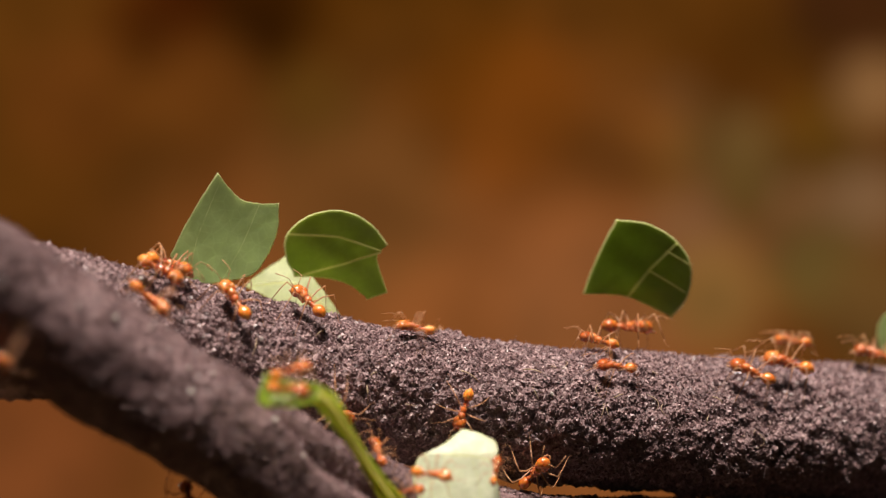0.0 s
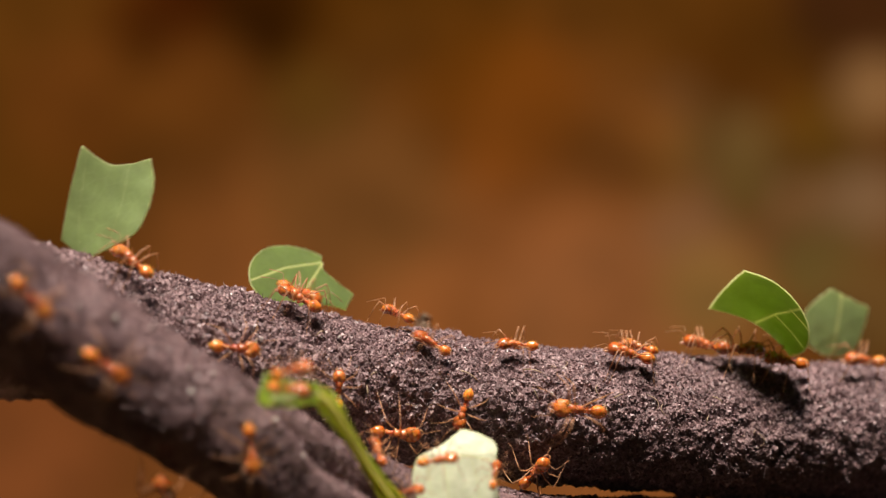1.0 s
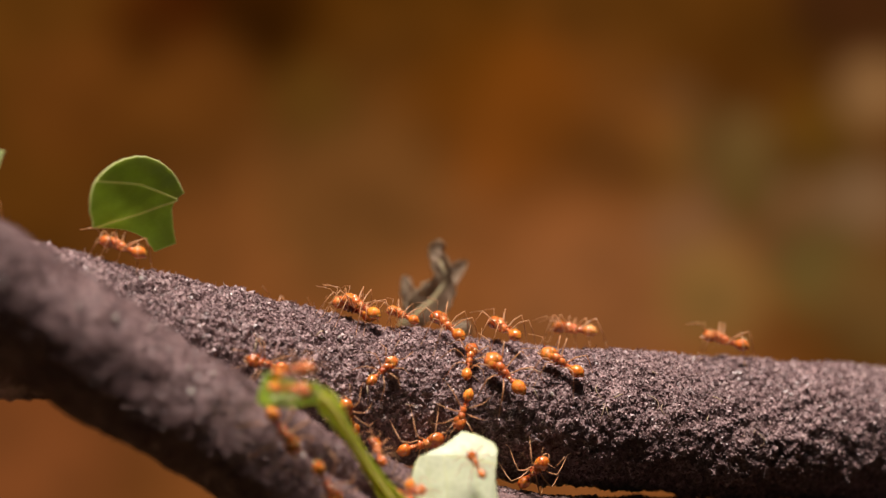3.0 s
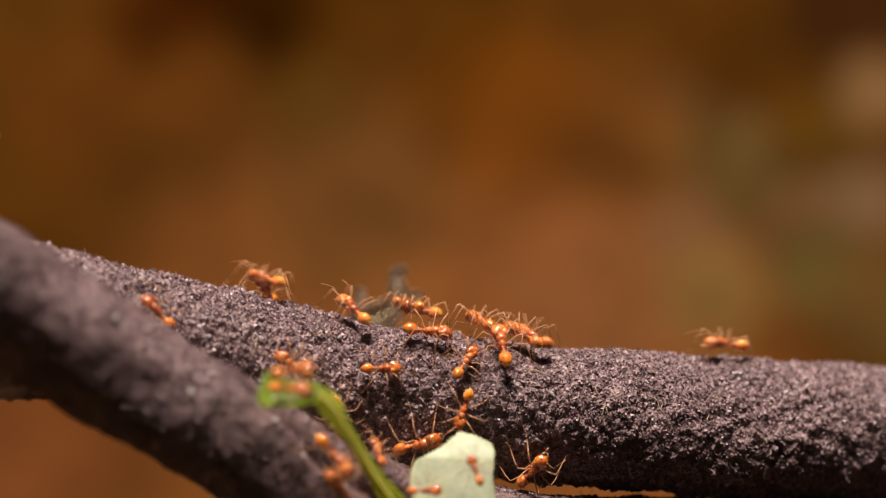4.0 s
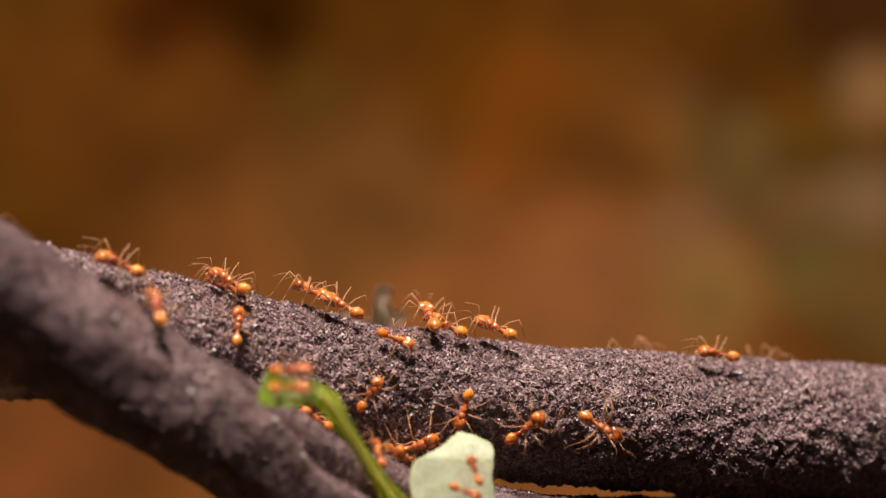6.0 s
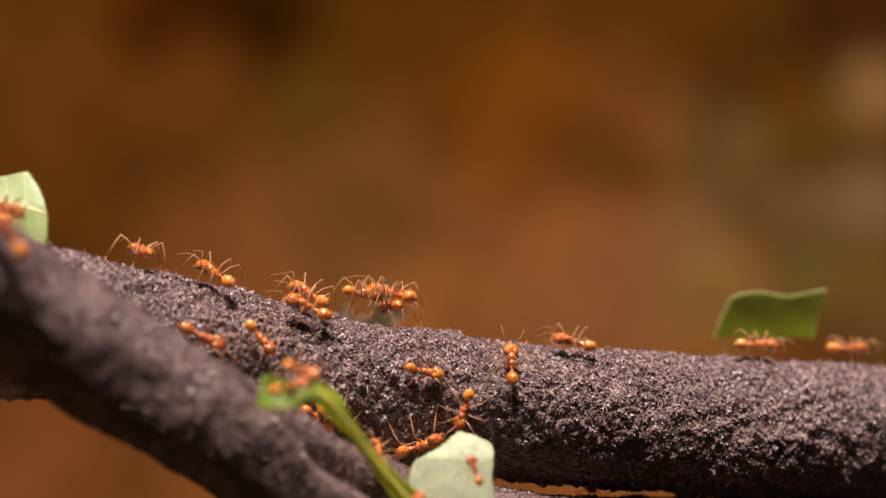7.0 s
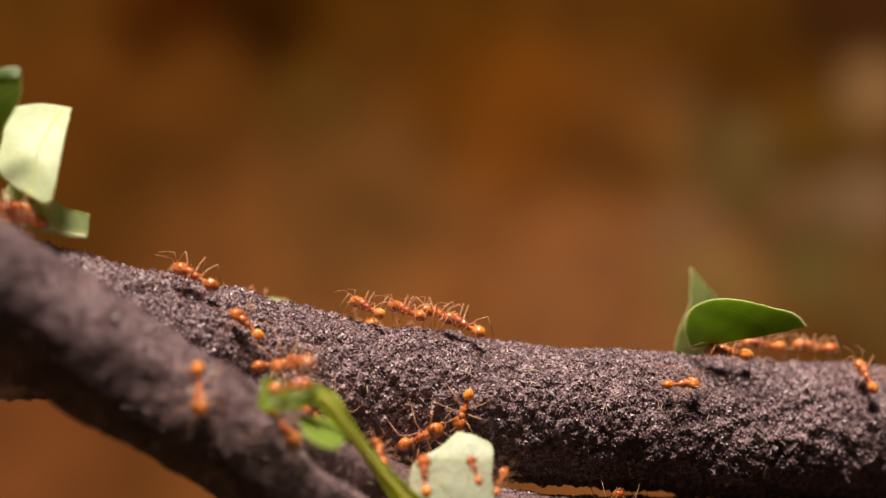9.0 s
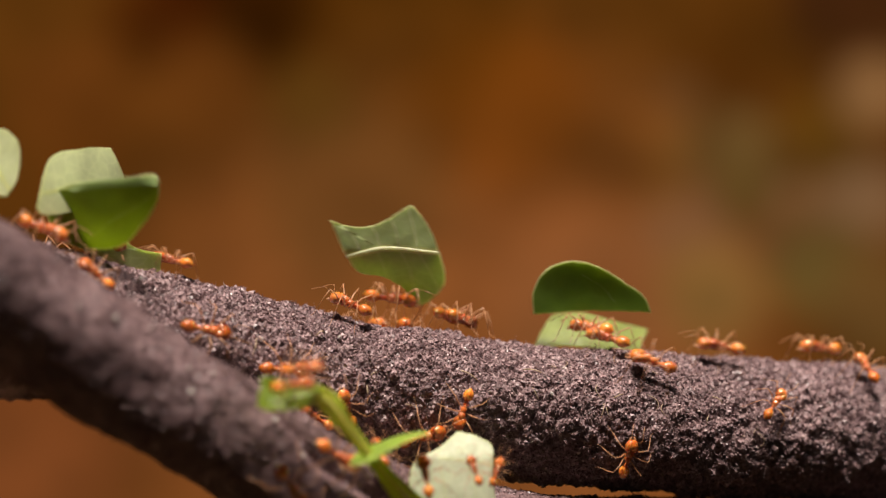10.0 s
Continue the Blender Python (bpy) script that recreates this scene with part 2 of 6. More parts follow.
def limb_mesh(name, limb, parent, step, around, seed, rough=1.0, coarse=1.0, bark=BARK):
    inner = np.arange(-62, 66, step)
    xs = np.concatenate([np.linspace(limb[0][0] + 0.2, -62.5, 30), inner, np.linspace(66.5, limb[-1][0] - 0.2, 90)])
    th = np.linspace(0, 2 * math.pi, around, endpoint=False)
    gx, gt = (g.ravel() for g in np.meshgrid(xs, th, indexing="ij"))
    p, n = limb_surface(limb, gx, gt)
    bump = relief(p, seed, rough, coarse) - hollow(limb, gx, (gt + math.pi) % (2 * math.pi) - math.pi)
    p = (p + n * bump[:, None]) * MM
    a, b = len(xs), len(th)
    i, j = (g.ravel() for g in np.meshgrid(np.arange(a - 1), np.arange(b), indexing="ij"))
    k = (j + 1) % b
    faces = np.column_stack([i * b + j, i * b + k, (i + 1) * b + k, (i + 1) * b + j])
    caps = [list(range(b))[::-1], [(a - 1) * b + q for q in range(b)]]
    return mesh_part(name, p.tolist(), faces.tolist() + caps, bark, parent)


def crumbs(name, limb, parent, count, x0, x1, t0, t1, size, seed, ground, rough=1.0, coarse=1.0, bark=CRUMB):
    """Loose fibres and flakes of rotten bark that stand proud of a limb."""
    rng = np.random.default_rng(seed)
    x, th = rng.uniform(x0, x1, count), np.radians(rng.uniform(t0, t1, count))
    p, n = limb_surface(limb, x, th)
    p = p + n * (relief(p, ground, rough, coarse) - hollow(limb, x, th) + 0.03)[:, None]
    d = rng.normal(size=(count, 3))
    d -= n * (np.sum(d * n, axis=1) * 0.45)[:, None]
    d += n * 0.25
    d /= np.linalg.norm(d, axis=1)[:, None]
    s = np.cross(d, rng.normal(size=(count, 3)))
    s /= np.linalg.norm(s, axis=1)[:, None]
    u = np.cross(d, s)
    chunky = (rng.random(count) < 0.7)[:, None]
    ln = np.where(chunky, rng.uniform(0.14, 0.45, count)[:, None], (rng.gamma(3.0, 0.13, count) + 0.15)[:, None]) * size
    w = np.where(chunky, rng.uniform(0.1, 0.3, count)[:, None], rng.uniform(0.04, 0.1, count)[:, None]) * size
    v = np.stack([p - d * ln * 0.3 + s * w, p - d * ln * 0.3 - s * w, p + u * w * 1.1, p + d * ln], 1) * MM
    b = np.arange(count)[:, None] * 4
    f = np.concatenate([b + k for k in ([0, 1, 2], [1, 3, 2], [0, 2, 3], [0, 3, 1])])
    return tagged(mesh_part(name, v.reshape(-1, 3).tolist(), f.tolist(), bark, parent, False), kind="stuff")


def build_branch():
    branch = tagged(new("branch"), "dark grey forked tree branch with rough crumbly bark", "branch")
    limb_mesh("main_limb", MAIN_LIMB, branch, 0.2, 270, 1)
    limb_mesh("near_limb", NEAR_LIMB, branch, 0.3, 170, 11, 0.3, 0.85, SHADED_BARK)
    crumbs("bark_crust", MAIN_LIMB, branch, 85000, -50, 64, -75, 125, 1.05, 21, 1)
    crumbs("bark_crust", NEAR_LIMB, branch, 20000, -56, 32, -70, 115, 0.8, 31, 11, 0.3, 0.85, SHADED_CRUMB)
    # the limbs meet in a thicker stem that comes up from the forest floor
    way = [(-70, -52, 2), (-92, -66, 4), (-125, -80, -8), (-165, -92, -50), (-195, -98, -130), (-210, -100, -280), (-218, -100, -420), (-222, -100, -552)]
    radii = [11, 13.5, 15, 16.5, 18, 20, 22, 27]
    ring, faces = [], []
    for i, c in enumerate(way):
        d = (Vector(way[min(i + 1, 7)]) - Vector(way[max(i - 1, 0)])).to_track_quat("Z", "Y")
        for k in range(24):
            a = 2 * math.pi * k / 24
            r = radii[i] * (1 + 0.05 * math.sin(3 * a + i) + 0.04 * math.sin(7 * a - 2 * i))
            ring.append((Vector(c) + d @ Vector((r * math.cos(a), r * math.sin(a), 0))) * MM)
    for i in range(7):
        faces += [(i * 24 + k, i * 24 + (k + 1) % 24, (i + 1) * 24 + (k + 1) % 24, (i + 1) * 24 + k) for k in range(24)]
    mesh_part("stem", ring, faces + [tuple(range(24))[::-1], tuple(range(168, 192))], BARK, branch)
    # a few pale plant fibres stuck to the bark
    for x0, t0, x1, t1, rise in ((0.1, 31, 3.7, 22, 0.9), (8.7, 41, 11.6, 38, 0.5), (-10.9, 8, -10.3, -8, 0.8), (-25.3, 26, -25.5, 9, 0.6), (18.7, 22, 20.3, 28, 0.7),
                                 (31.0, 30, 32.2, 24, 0.4), (-18.0, 40, -17.0, 47, 0.5)):
        u = np.linspace(0, 1, 8)
        p, n = limb_surface(MAIN_LIMB, x0 + (x1 - x0) * u, np.radians(t0 + (t1 - t0) * u))
        pts = [tuple(a + b * (0.35 + rise * math.sin(math.pi * k))) for a, b, k in zip(p, n, u)]
        bm = bmesh.new()
        tube(bm, pts, [0.05, 0.07, 0.08, 0.08, 0.07, 0.07, 0.05, 0.02], 5)
        part("fibre", bm, FIBRE, branch, "thin pale straw-coloured plant fibre")
    # short curled rootlets among the crumbs
    rng = random.Random(9)
    for _ in range(16):
        x0, t0 = rng.uniform(-16, 42), rng.uniform(-4, 52)
        x1, t1, rise, bow = x0 + rng.uniform(-1.6, 1.6), t0 + rng.uniform(-16, 16), rng.uniform(0.2, 0.7), rng.uniform(-0.8, 0.8)
        u = np.linspace(0, 1, 9)
        p, n = limb_surface(MAIN_LIMB, x0 + (x1 - x0) * u + bow * np.sin(math.pi * u), np.radians(t0 + (t1 - t0) * u))
        bm = bmesh.new()
        tube(bm, [tuple(a + b * (0.3 + rise * math.sin(math.pi * k))) for a, b, k in zip(p, n, u)], [0.03, 0.045, 0.05, 0.055, 0.055, 0.05, 0.045, 0.035, 0.015], 5)
        part("fibre", bm, FIBRE, branch, "thin pale straw-coloured plant fibre")
    # whitish grains that stand in for bright glints on the bark
    rng = random.Random(5)
    for limb, x, th, size in ((NEAR_LIMB, -41.0, 48, 0.34), (NEAR_LIMB, -37.5, 60, 0.24), (NEAR_LIMB, -32.5, 42, 0.3), (NEAR_LIMB, -31.5, 24, 0.4), (NEAR_LIMB, -23.6, 44, 0.42),
                              (NEAR_LIMB, -30.2, 52, 0.26), (MAIN_LIMB, -28.5, 66, 0.26), (MAIN_LIMB, -15.0, 44, 0.3), (MAIN_LIMB, 12.2, 22, 0.34), (MAIN_LIMB, 1.3, 52, 0.22),
                              (MAIN_LIMB, -24.7, 26, 0.3), (NEAR_LIMB, -44.5, 36, 0.22), (NEAR_LIMB, -20.0, 30, 0.26), (MAIN_LIMB, -40.0, 62, 0.3)):
        p, n = limb_surface(limb, np.array([x]), np.radians([float(th)]))
        bm = bmesh.new()
        bmesh.ops.create_icosphere(bm, subdivisions=1, radius=size * MM)
        for v in bm.verts:
            v.co *= rng.uniform(0.75, 1.15)
        grain = part("pale_grain", bm, GLINT_GRAIN, branch, "tiny glossy whitish grain in place of a bright glint", smooth=False)
        grain.location = Vector(p[0] + n[0] * 0.45) * MM
    return branch


build_branch()


# ---- far forest floor, and a glowing painted backdrop for the litter bank behind the branch, out of focus ----
def linear(*rgb):
    """Light of a colour given in 0..255 display values."""
    return tuple((c / 255 / 12.92) if c < 11 else ((c / 255 + 0.055) / 1.055) ** 2.4 for c in rgb)


def build_backdrop():
    m, n, l, b = shader("distant_forest_glow")
    co = n.new("ShaderNodeTexCoord")
    last = None
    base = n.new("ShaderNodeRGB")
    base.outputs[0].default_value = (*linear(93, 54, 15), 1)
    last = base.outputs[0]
    # soft light and dark discs painted for far litter and far leaves: x, z, radius in metres, strength, colour
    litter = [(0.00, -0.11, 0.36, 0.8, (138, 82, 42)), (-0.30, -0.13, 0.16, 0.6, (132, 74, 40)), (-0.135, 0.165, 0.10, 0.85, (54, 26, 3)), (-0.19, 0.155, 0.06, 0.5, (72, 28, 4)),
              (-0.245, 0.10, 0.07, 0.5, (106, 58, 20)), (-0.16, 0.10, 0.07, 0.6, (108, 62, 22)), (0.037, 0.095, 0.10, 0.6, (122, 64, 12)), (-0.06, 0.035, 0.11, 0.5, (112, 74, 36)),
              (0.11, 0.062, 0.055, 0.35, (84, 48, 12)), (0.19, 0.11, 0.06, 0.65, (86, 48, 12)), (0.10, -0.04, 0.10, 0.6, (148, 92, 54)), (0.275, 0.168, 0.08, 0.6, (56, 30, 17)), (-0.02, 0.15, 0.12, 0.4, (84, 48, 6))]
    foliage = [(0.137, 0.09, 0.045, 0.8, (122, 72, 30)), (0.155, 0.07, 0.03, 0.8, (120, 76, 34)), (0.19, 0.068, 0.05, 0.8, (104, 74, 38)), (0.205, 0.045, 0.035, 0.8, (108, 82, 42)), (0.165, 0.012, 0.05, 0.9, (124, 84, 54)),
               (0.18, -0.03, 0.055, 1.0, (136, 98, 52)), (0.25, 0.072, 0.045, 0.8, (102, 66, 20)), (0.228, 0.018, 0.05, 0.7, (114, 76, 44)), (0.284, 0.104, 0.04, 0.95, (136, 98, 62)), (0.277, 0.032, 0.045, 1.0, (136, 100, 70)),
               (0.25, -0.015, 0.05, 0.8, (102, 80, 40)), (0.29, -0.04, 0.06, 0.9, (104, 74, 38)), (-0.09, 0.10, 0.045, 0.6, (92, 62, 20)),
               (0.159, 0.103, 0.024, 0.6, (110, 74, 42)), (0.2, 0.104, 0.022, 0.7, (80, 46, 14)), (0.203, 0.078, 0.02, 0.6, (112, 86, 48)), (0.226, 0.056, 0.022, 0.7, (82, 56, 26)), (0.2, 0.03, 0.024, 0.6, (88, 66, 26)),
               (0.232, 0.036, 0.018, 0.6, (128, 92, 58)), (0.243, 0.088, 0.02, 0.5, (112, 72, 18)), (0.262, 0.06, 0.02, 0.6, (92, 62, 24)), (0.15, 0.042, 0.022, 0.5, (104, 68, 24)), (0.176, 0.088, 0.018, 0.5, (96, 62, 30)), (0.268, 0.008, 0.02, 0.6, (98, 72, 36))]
    for x, z, w, k, c in litter + foliage:
        mp = n.new("ShaderNodeMapping")
        mp.vector_type = "TEXTURE"
        mp.inputs["Location"].default_value = (x, 0, z)
        mp.inputs["Scale"].default_value = (0.85 * w, 1000, 0.85 * w)
        l.new(co.outputs["Object"], mp.inputs[0])
        g = n.new("ShaderNodeTexGradient")
        g.gradient_type = "SPHERICAL"
        l.new(mp.outputs[0], g.inputs[0])
        s = n.new("ShaderNodeMapRange")
        s.interpolation_type = "SMOOTHSTEP"
        s.inputs["From Max"].default_value, s.inputs["To Max"].default_value = 0.6, min(1.0, 1.25 * k)
        l.new(g.outputs["Fac"], s.inputs[0])
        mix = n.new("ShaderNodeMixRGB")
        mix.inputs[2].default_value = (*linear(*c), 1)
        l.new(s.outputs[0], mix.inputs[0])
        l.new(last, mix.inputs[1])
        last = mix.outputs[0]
    t = node(n, "ShaderNodeTexNoise", Scale=7, Detail=3)
    l.new(co.outputs["Object"], t.inputs["Vector"])
    r = ramp(n, [(0.35, (0.9, 0.83, 0.7)), (0.5, (1.02, 0.96, 0.84)), (0.65, (1.14, 1.08, 0.97))])
    l.new(t.outputs["Fac"], r.inputs[0])
    mul = n.new("ShaderNodeMixRGB")
    mul.blend_type = "MULTIPLY"
    mul.inputs[0].default_value = 1
    l.new(last, mul.inputs[1])
    l.new(r.outputs[0], mul.inputs[2])
    t2 = node(n, "ShaderNodeTexNoise", Scale=21, Detail=2)
    l.new(co.outputs["Object"], t2.inputs["Vector"])
    r2 = ramp(n, [(0.38, (0.83, 0.85, 0.84)), (0.5, (1, 1.01, 1)), (0.62, (1.17, 1.15, 1.12))])
    l.new(t2.outputs["Fac"], r2.inputs[0])
    mul2 = n.new("ShaderNodeMixRGB")
    mul2.blend_type = "MULTIPLY"
    mul2.inputs[0].default_value = 1
    l.new(mul.outputs[0], mul2.inputs[1])
    l.new(r2.outputs[0], mul2.inputs[2])
    mul = mul2
    # the sheet shines by itself: its brightness is painted in, not lit
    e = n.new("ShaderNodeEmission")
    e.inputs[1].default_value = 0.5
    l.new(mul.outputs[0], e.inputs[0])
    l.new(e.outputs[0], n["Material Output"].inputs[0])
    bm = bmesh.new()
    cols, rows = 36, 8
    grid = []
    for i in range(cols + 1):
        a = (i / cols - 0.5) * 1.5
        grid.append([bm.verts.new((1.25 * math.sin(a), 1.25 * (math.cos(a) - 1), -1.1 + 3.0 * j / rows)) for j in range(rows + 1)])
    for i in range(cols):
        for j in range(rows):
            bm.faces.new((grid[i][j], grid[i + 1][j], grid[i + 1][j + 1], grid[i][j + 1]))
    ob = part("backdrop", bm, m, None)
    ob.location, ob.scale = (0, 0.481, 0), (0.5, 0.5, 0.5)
    tagged(ob, "self-lit backdrop painted as blurred brown leaf litter and dim foliage far behind", "backdrop", kind="structure")
    # the forest floor, one wide sheet
    gm, n, l, b = shader("leaf_litter")
    co = n.new("ShaderNodeTexCoord")
    t = node(n, "ShaderNodeTexNoise", Scale=18, Detail=6)
    l.new(co.outputs["Object"], t.inputs["Vector"])
    r = ramp(n, [(0.35, (0.075, 0.043, 0.02)), (0.6, (0.19, 0.11, 0.055)), (0.75, (0.3, 0.19, 0.1))])
    l.new(t.outputs["Fac"], r.inputs[0])
    l.new(r.outputs[0], b.inputs["Base Color"])
    b.inputs["Roughness"].default_value = 0.9
    bm = bmesh.new()
    bmesh.ops.create_grid(bm, x_segments=40, y_segments=40, size=60)
    ob = part("ground", bm, gm, None)
    ob.location = (0, 0, -0.55)
    tagged(ob, "brown forest floor covered with leaf litter", "ground", kind="structure")


build_backdrop()


def build_light_screens():
    """Dim foliage round and overhead, unseen, added to cut skylight; its gap lets the sun reach the branch."""
    m, n, l, b = shader("light_screen_foliage")
    co = n.new("ShaderNodeTexCoord")
    t = node(n, "ShaderNodeTexNoise", Scale=9, Detail=5)
    l.new(co.outputs["Object"], t.inputs["Vector"])
    r = ramp(n, [(0.35, (0.035, 0.04, 0.015)), (0.65, (0.11, 0.12, 0.05))])
    l.new(t.outputs["Fac"], r.inputs[0])
    l.new(r.outputs[0], b.inputs["Base Color"])
    b.inputs["Roughness"].default_value = 0.9
    bm = bmesh.new()
    ring = []
    for i in range(29):
        a = radians(58 + (302 - 58) * i / 28)
        ring.append([bm.verts.new((1.45 * math.sin(a), 1.45 * math.cos(a), z)) for z in (-0.55, 0.0, 0.6, 1.25)])
    for a, c in zip(ring, ring[1:]):
        for k in range(3):
            bm.faces.new((a[k], c[k], c[k + 1], a[k + 1]))
    tagged(part("undergrowth", bm, m, None), "unseen ring of dim green foliage added to cut side light", "undergrowth", kind="structure")
    # overhead sheet added out of view to block the sky, open towards the sun
    bm = bmesh.new()
    hole, rim = [], []
    for i in range(32):
        a = 2 * math.pi * i / 32
        w = 0.5 + 0.07 * math.sin(3 * a + 1)
        hole.append(bm.verts.new((w * math.cos(a) + 0.07, w * math.sin(a) - 0.3, 1.25)))
        rim.append(bm.verts.new((2.2 * math.cos(a), 2.2 * math.sin(a), 1.25)))
    for i in range(32):
        j = (i + 1) % 32
        bm.faces.new((hole[i], hole[j], rim[j], rim[i]))
    tagged(part("canopy", bm, m, None), "unseen dim leaf canopy added to hold back the sky, with one sunlit gap", "canopy", kind="structure")


build_light_screens()


# ---- ants ----
def blob(bm, at, size, turn=(0, 0, 0), seg=12, rings=8, taper=0.0):
    """An ellipsoid in mm; taper narrows it towards +x."""
    m = Matrix.LocRotScale(Vector(at) * MM, Euler([radians(a) for a in turn]), Vector(size) * MM)
    made = bmesh.ops.create_uvsphere(bm, u_segments=seg, v_segments=rings, radius=1.0)["verts"]
    for v in made:
        x = v.co.x
        v.co.y *= 1 - taper * x
        v.co.z *= 1 - taper * x * 0.6
        v.co = m @ v.co
    return made


def hairs(bm, at, size, count, seed):
    """Short stiff bristles that stand on an ellipsoid."""
    rng = random.Random(seed)
    for _ in range(count):
        d = Vector((rng.gauss(0, 1), rng.gauss(0, 1), abs(rng.gauss(0, 1)) + 0.1)).normalized()
        p = Vector(at) + Vector((d.x * size[0], d.y * size[1], d.z * size[2])) * 0.95
        tip = p + (d + Vector((rng.uniform(-0.7, 0.1), 0, 0))).normalized() * rng.uniform(0.18, 0.36)
        s = d.orthogonal().normalized()
        base = [bm.verts.new((p + Matrix.Rotation(a, 3, d) @ s * 0.022) * MM) for a in (0, 2.1, 4.2)]
        top = bm.verts.new(tip * MM)
        for k in range(3):
            bm.faces.new((base[k], base[(k + 1) % 3], top))


LEGS = [("leg", 0.95, 0.28, 40), ("leg", 0.45, 0.32, 0), ("leg", -0.1, 0.3, -42)]


def build_ant():
    """A leafcutter worker 7 mm long, head towards +x, feet at z = 0."""
    ant = tagged(new("leafcutter_ant"), "glossy amber orange leafcutter ant walking on bark", "ant", "leafcutter ants on the branch")
    bm = bmesh.new()
    blob(bm, (-2.1, 0, 1.65), (0.9, 0.74, 0.72), (0, 6, 0), 16, 10, -0.12)
    blob(bm, (-2.75, 0, 1.58), (0.34, 0.36, 0.36))
    hairs(bm, (-2.15, 0, 1.65), (0.84, 0.74, 0.74), 46, 1)
    part("gaster", bm, ANT, ant)
    bm = bmesh.new()
    blob(bm, (-1.15, 0, 1.62), (0.3, 0.34, 0.36))
    blob(bm, (-0.8, 0, 1.62), (0.26, 0.24, 0.32))
    tube(bm, [(-1.4, 0, 1.6), (-0.5, 0, 1.62)], [0.12, 0.12])
    part("waist", bm, ANT_RED, ant)
    bm = bmesh.new()
    blob(bm, (0.85, 0, 1.87), (0.66, 0.56, 0.58), (0, -8, 0), 12, 8)
    blob(bm, (0.1, 0, 1.77), (0.6, 0.46, 0.48), (0, 8, 0), 12, 8)
    blob(bm, (-0.4, 0, 1.65), (0.35, 0.3, 0.34))
    for s in (1, -1):
        tube(bm, [(0.85, 0.28 * s, 2.1), (1.08, 0.55 * s, 2.68)], [0.1, 0.015])
        tube(bm, [(0.3, 0.2 * s, 1.98), (0.22, 0.36 * s, 2.42)], [0.08, 0.015])
        tube(bm, [(-0.5, 0.18 * s, 1.9), (-0.9, 0.36 * s, 2.32)], [0.08, 0.015])
        for _, x, y, _ in LEGS:
            blob(bm, (x, y * s, 1.45), (0.2, 0.2, 0.3), seg=8, rings=6)
    hairs(bm, (0.5, 0, 1.85), (1.1, 0.52, 0.52), 40, 2)
    part("thorax", bm, ANT_RED, ant)
    bm = bmesh.new()
    blob(bm, (2.05, 0, 1.75), (0.86, 0.95, 0.76), (0, 18, 0), 14, 10, 0.12)
    for s in (1, -1):
        blob(bm, (1.66, 0.42 * s, 1.92), (0.62, 0.54, 0.54), (0, 18, 0), 12, 8)
        tube(bm, [(1.5, 0.5 * s, 2.15), (1.35, 0.6 * s, 2.4)], [0.08, 0.01])
    tube(bm, [(1.2, 0, 1.85), (1.6, 0, 1.85)], [0.17, 0.2])
    hairs(bm, (1.95, 0, 1.8), (0.9, 0.92, 0.76), 46, 3)
    head = part("head", bm, ANT_HEAD, ant)
    for s in (1, -1):
        bm = bmesh.new()
        blob(bm, (2.25, 0.62 * s, 1.85), (0.11, 0.07, 0.11), seg=8, rings=6)
        part("eye", bm, ANT_DARK, head, "small black eye")
        bm = bmesh.new()
        tube(bm, [(2.5, 0.32 * s, 1.5), (2.85, 0.4 * s, 1.35), (3.1, 0.2 * s, 1.25), (3.15, 0.03 * s, 1.22)], [0.15, 0.14, 0.1, 0.02])
        part("mandible", bm, ANT_LEG, head)
        bm = bmesh.new()
        tube(bm, [(0, 0, 0), (0.55, 0.53 * s, 0.75), (0.8, 0.78 * s, 1.05), (1.65, 0.93 * s, 0.8), (2.55, 1.08 * s, 0.4)],
             [0.042, 0.036, 0.036, 0.04, 0.052], 5)
        part("antenna", bm, ANT_LEG, head).location = Vector((2.45, 0.22 * s, 1.95)) * MM
    for s in (1, -1):
        for name, x, y, yaw in LEGS:
            bm = bmesh.new()
            far = 1.12 if yaw < 0 else 1.0
            tube(bm, [(0, 0, 0), (0, 0.25 * s, -0.1), (0, 1.1 * s * far, 1.1), (0, 2.15 * s * far, 1.7)], [0.1, 0.08, 0.09, 0.062], 6)
            tube(bm, [(0, 2.12 * s * far, 1.71), (0, 2.65 * s * far, 0.6), (0, 3.25 * s * far, -1.1)], [0.052, 0.06, 0.042], 6)
            tube(bm, [(0, 3.25 * s * far, -1.1), (0, 3.5 * s * far, -1.75), (0, 3.95 * s * far, -1.95)], [0.032, 0.028, 0.02], 5)
            leg = part(name, bm, ANT_LEG, ant)
            leg.location = Vector((x, y * s, 1.95)) * MM
            leg.rotation_euler = (0, 0, radians(-yaw * s))
    for c in ant.children:
        if c.name.split(".")[0] != "leg":
            c.location.z = 0.5 * MM
    return ant


def on_limb(limb, x, th, h, lift=0.0):
    """Pose of an ant on a limb: x in mm, th degrees round it, h degrees of heading on the surface (0 along +x, 90 upwards)."""
    xx = np.array([float(x)])
    p, n = limb_surface(limb, xx, np.radians([float(th)]))
    n = Vector(n[0])
    along = Vector(limb_frame(limb, xx)[1][0])
    round_up = n.cross(along)
    if round_up.dot(Vector((0, math.sin(radians(th)), math.cos(radians(th))))) < 0:
        round_up = -round_up
    f = along * math.cos(radians(h)) + round_up * math.sin(radians(h))
    f = (f - n * f.dot(n)).normalized()
    side = n.cross(f)
    m = Matrix((f, side, n)).transposed().to_4x4()
    m.translation = (Vector(p[0]) + n * (0.15 + lift)) * MM
    return m


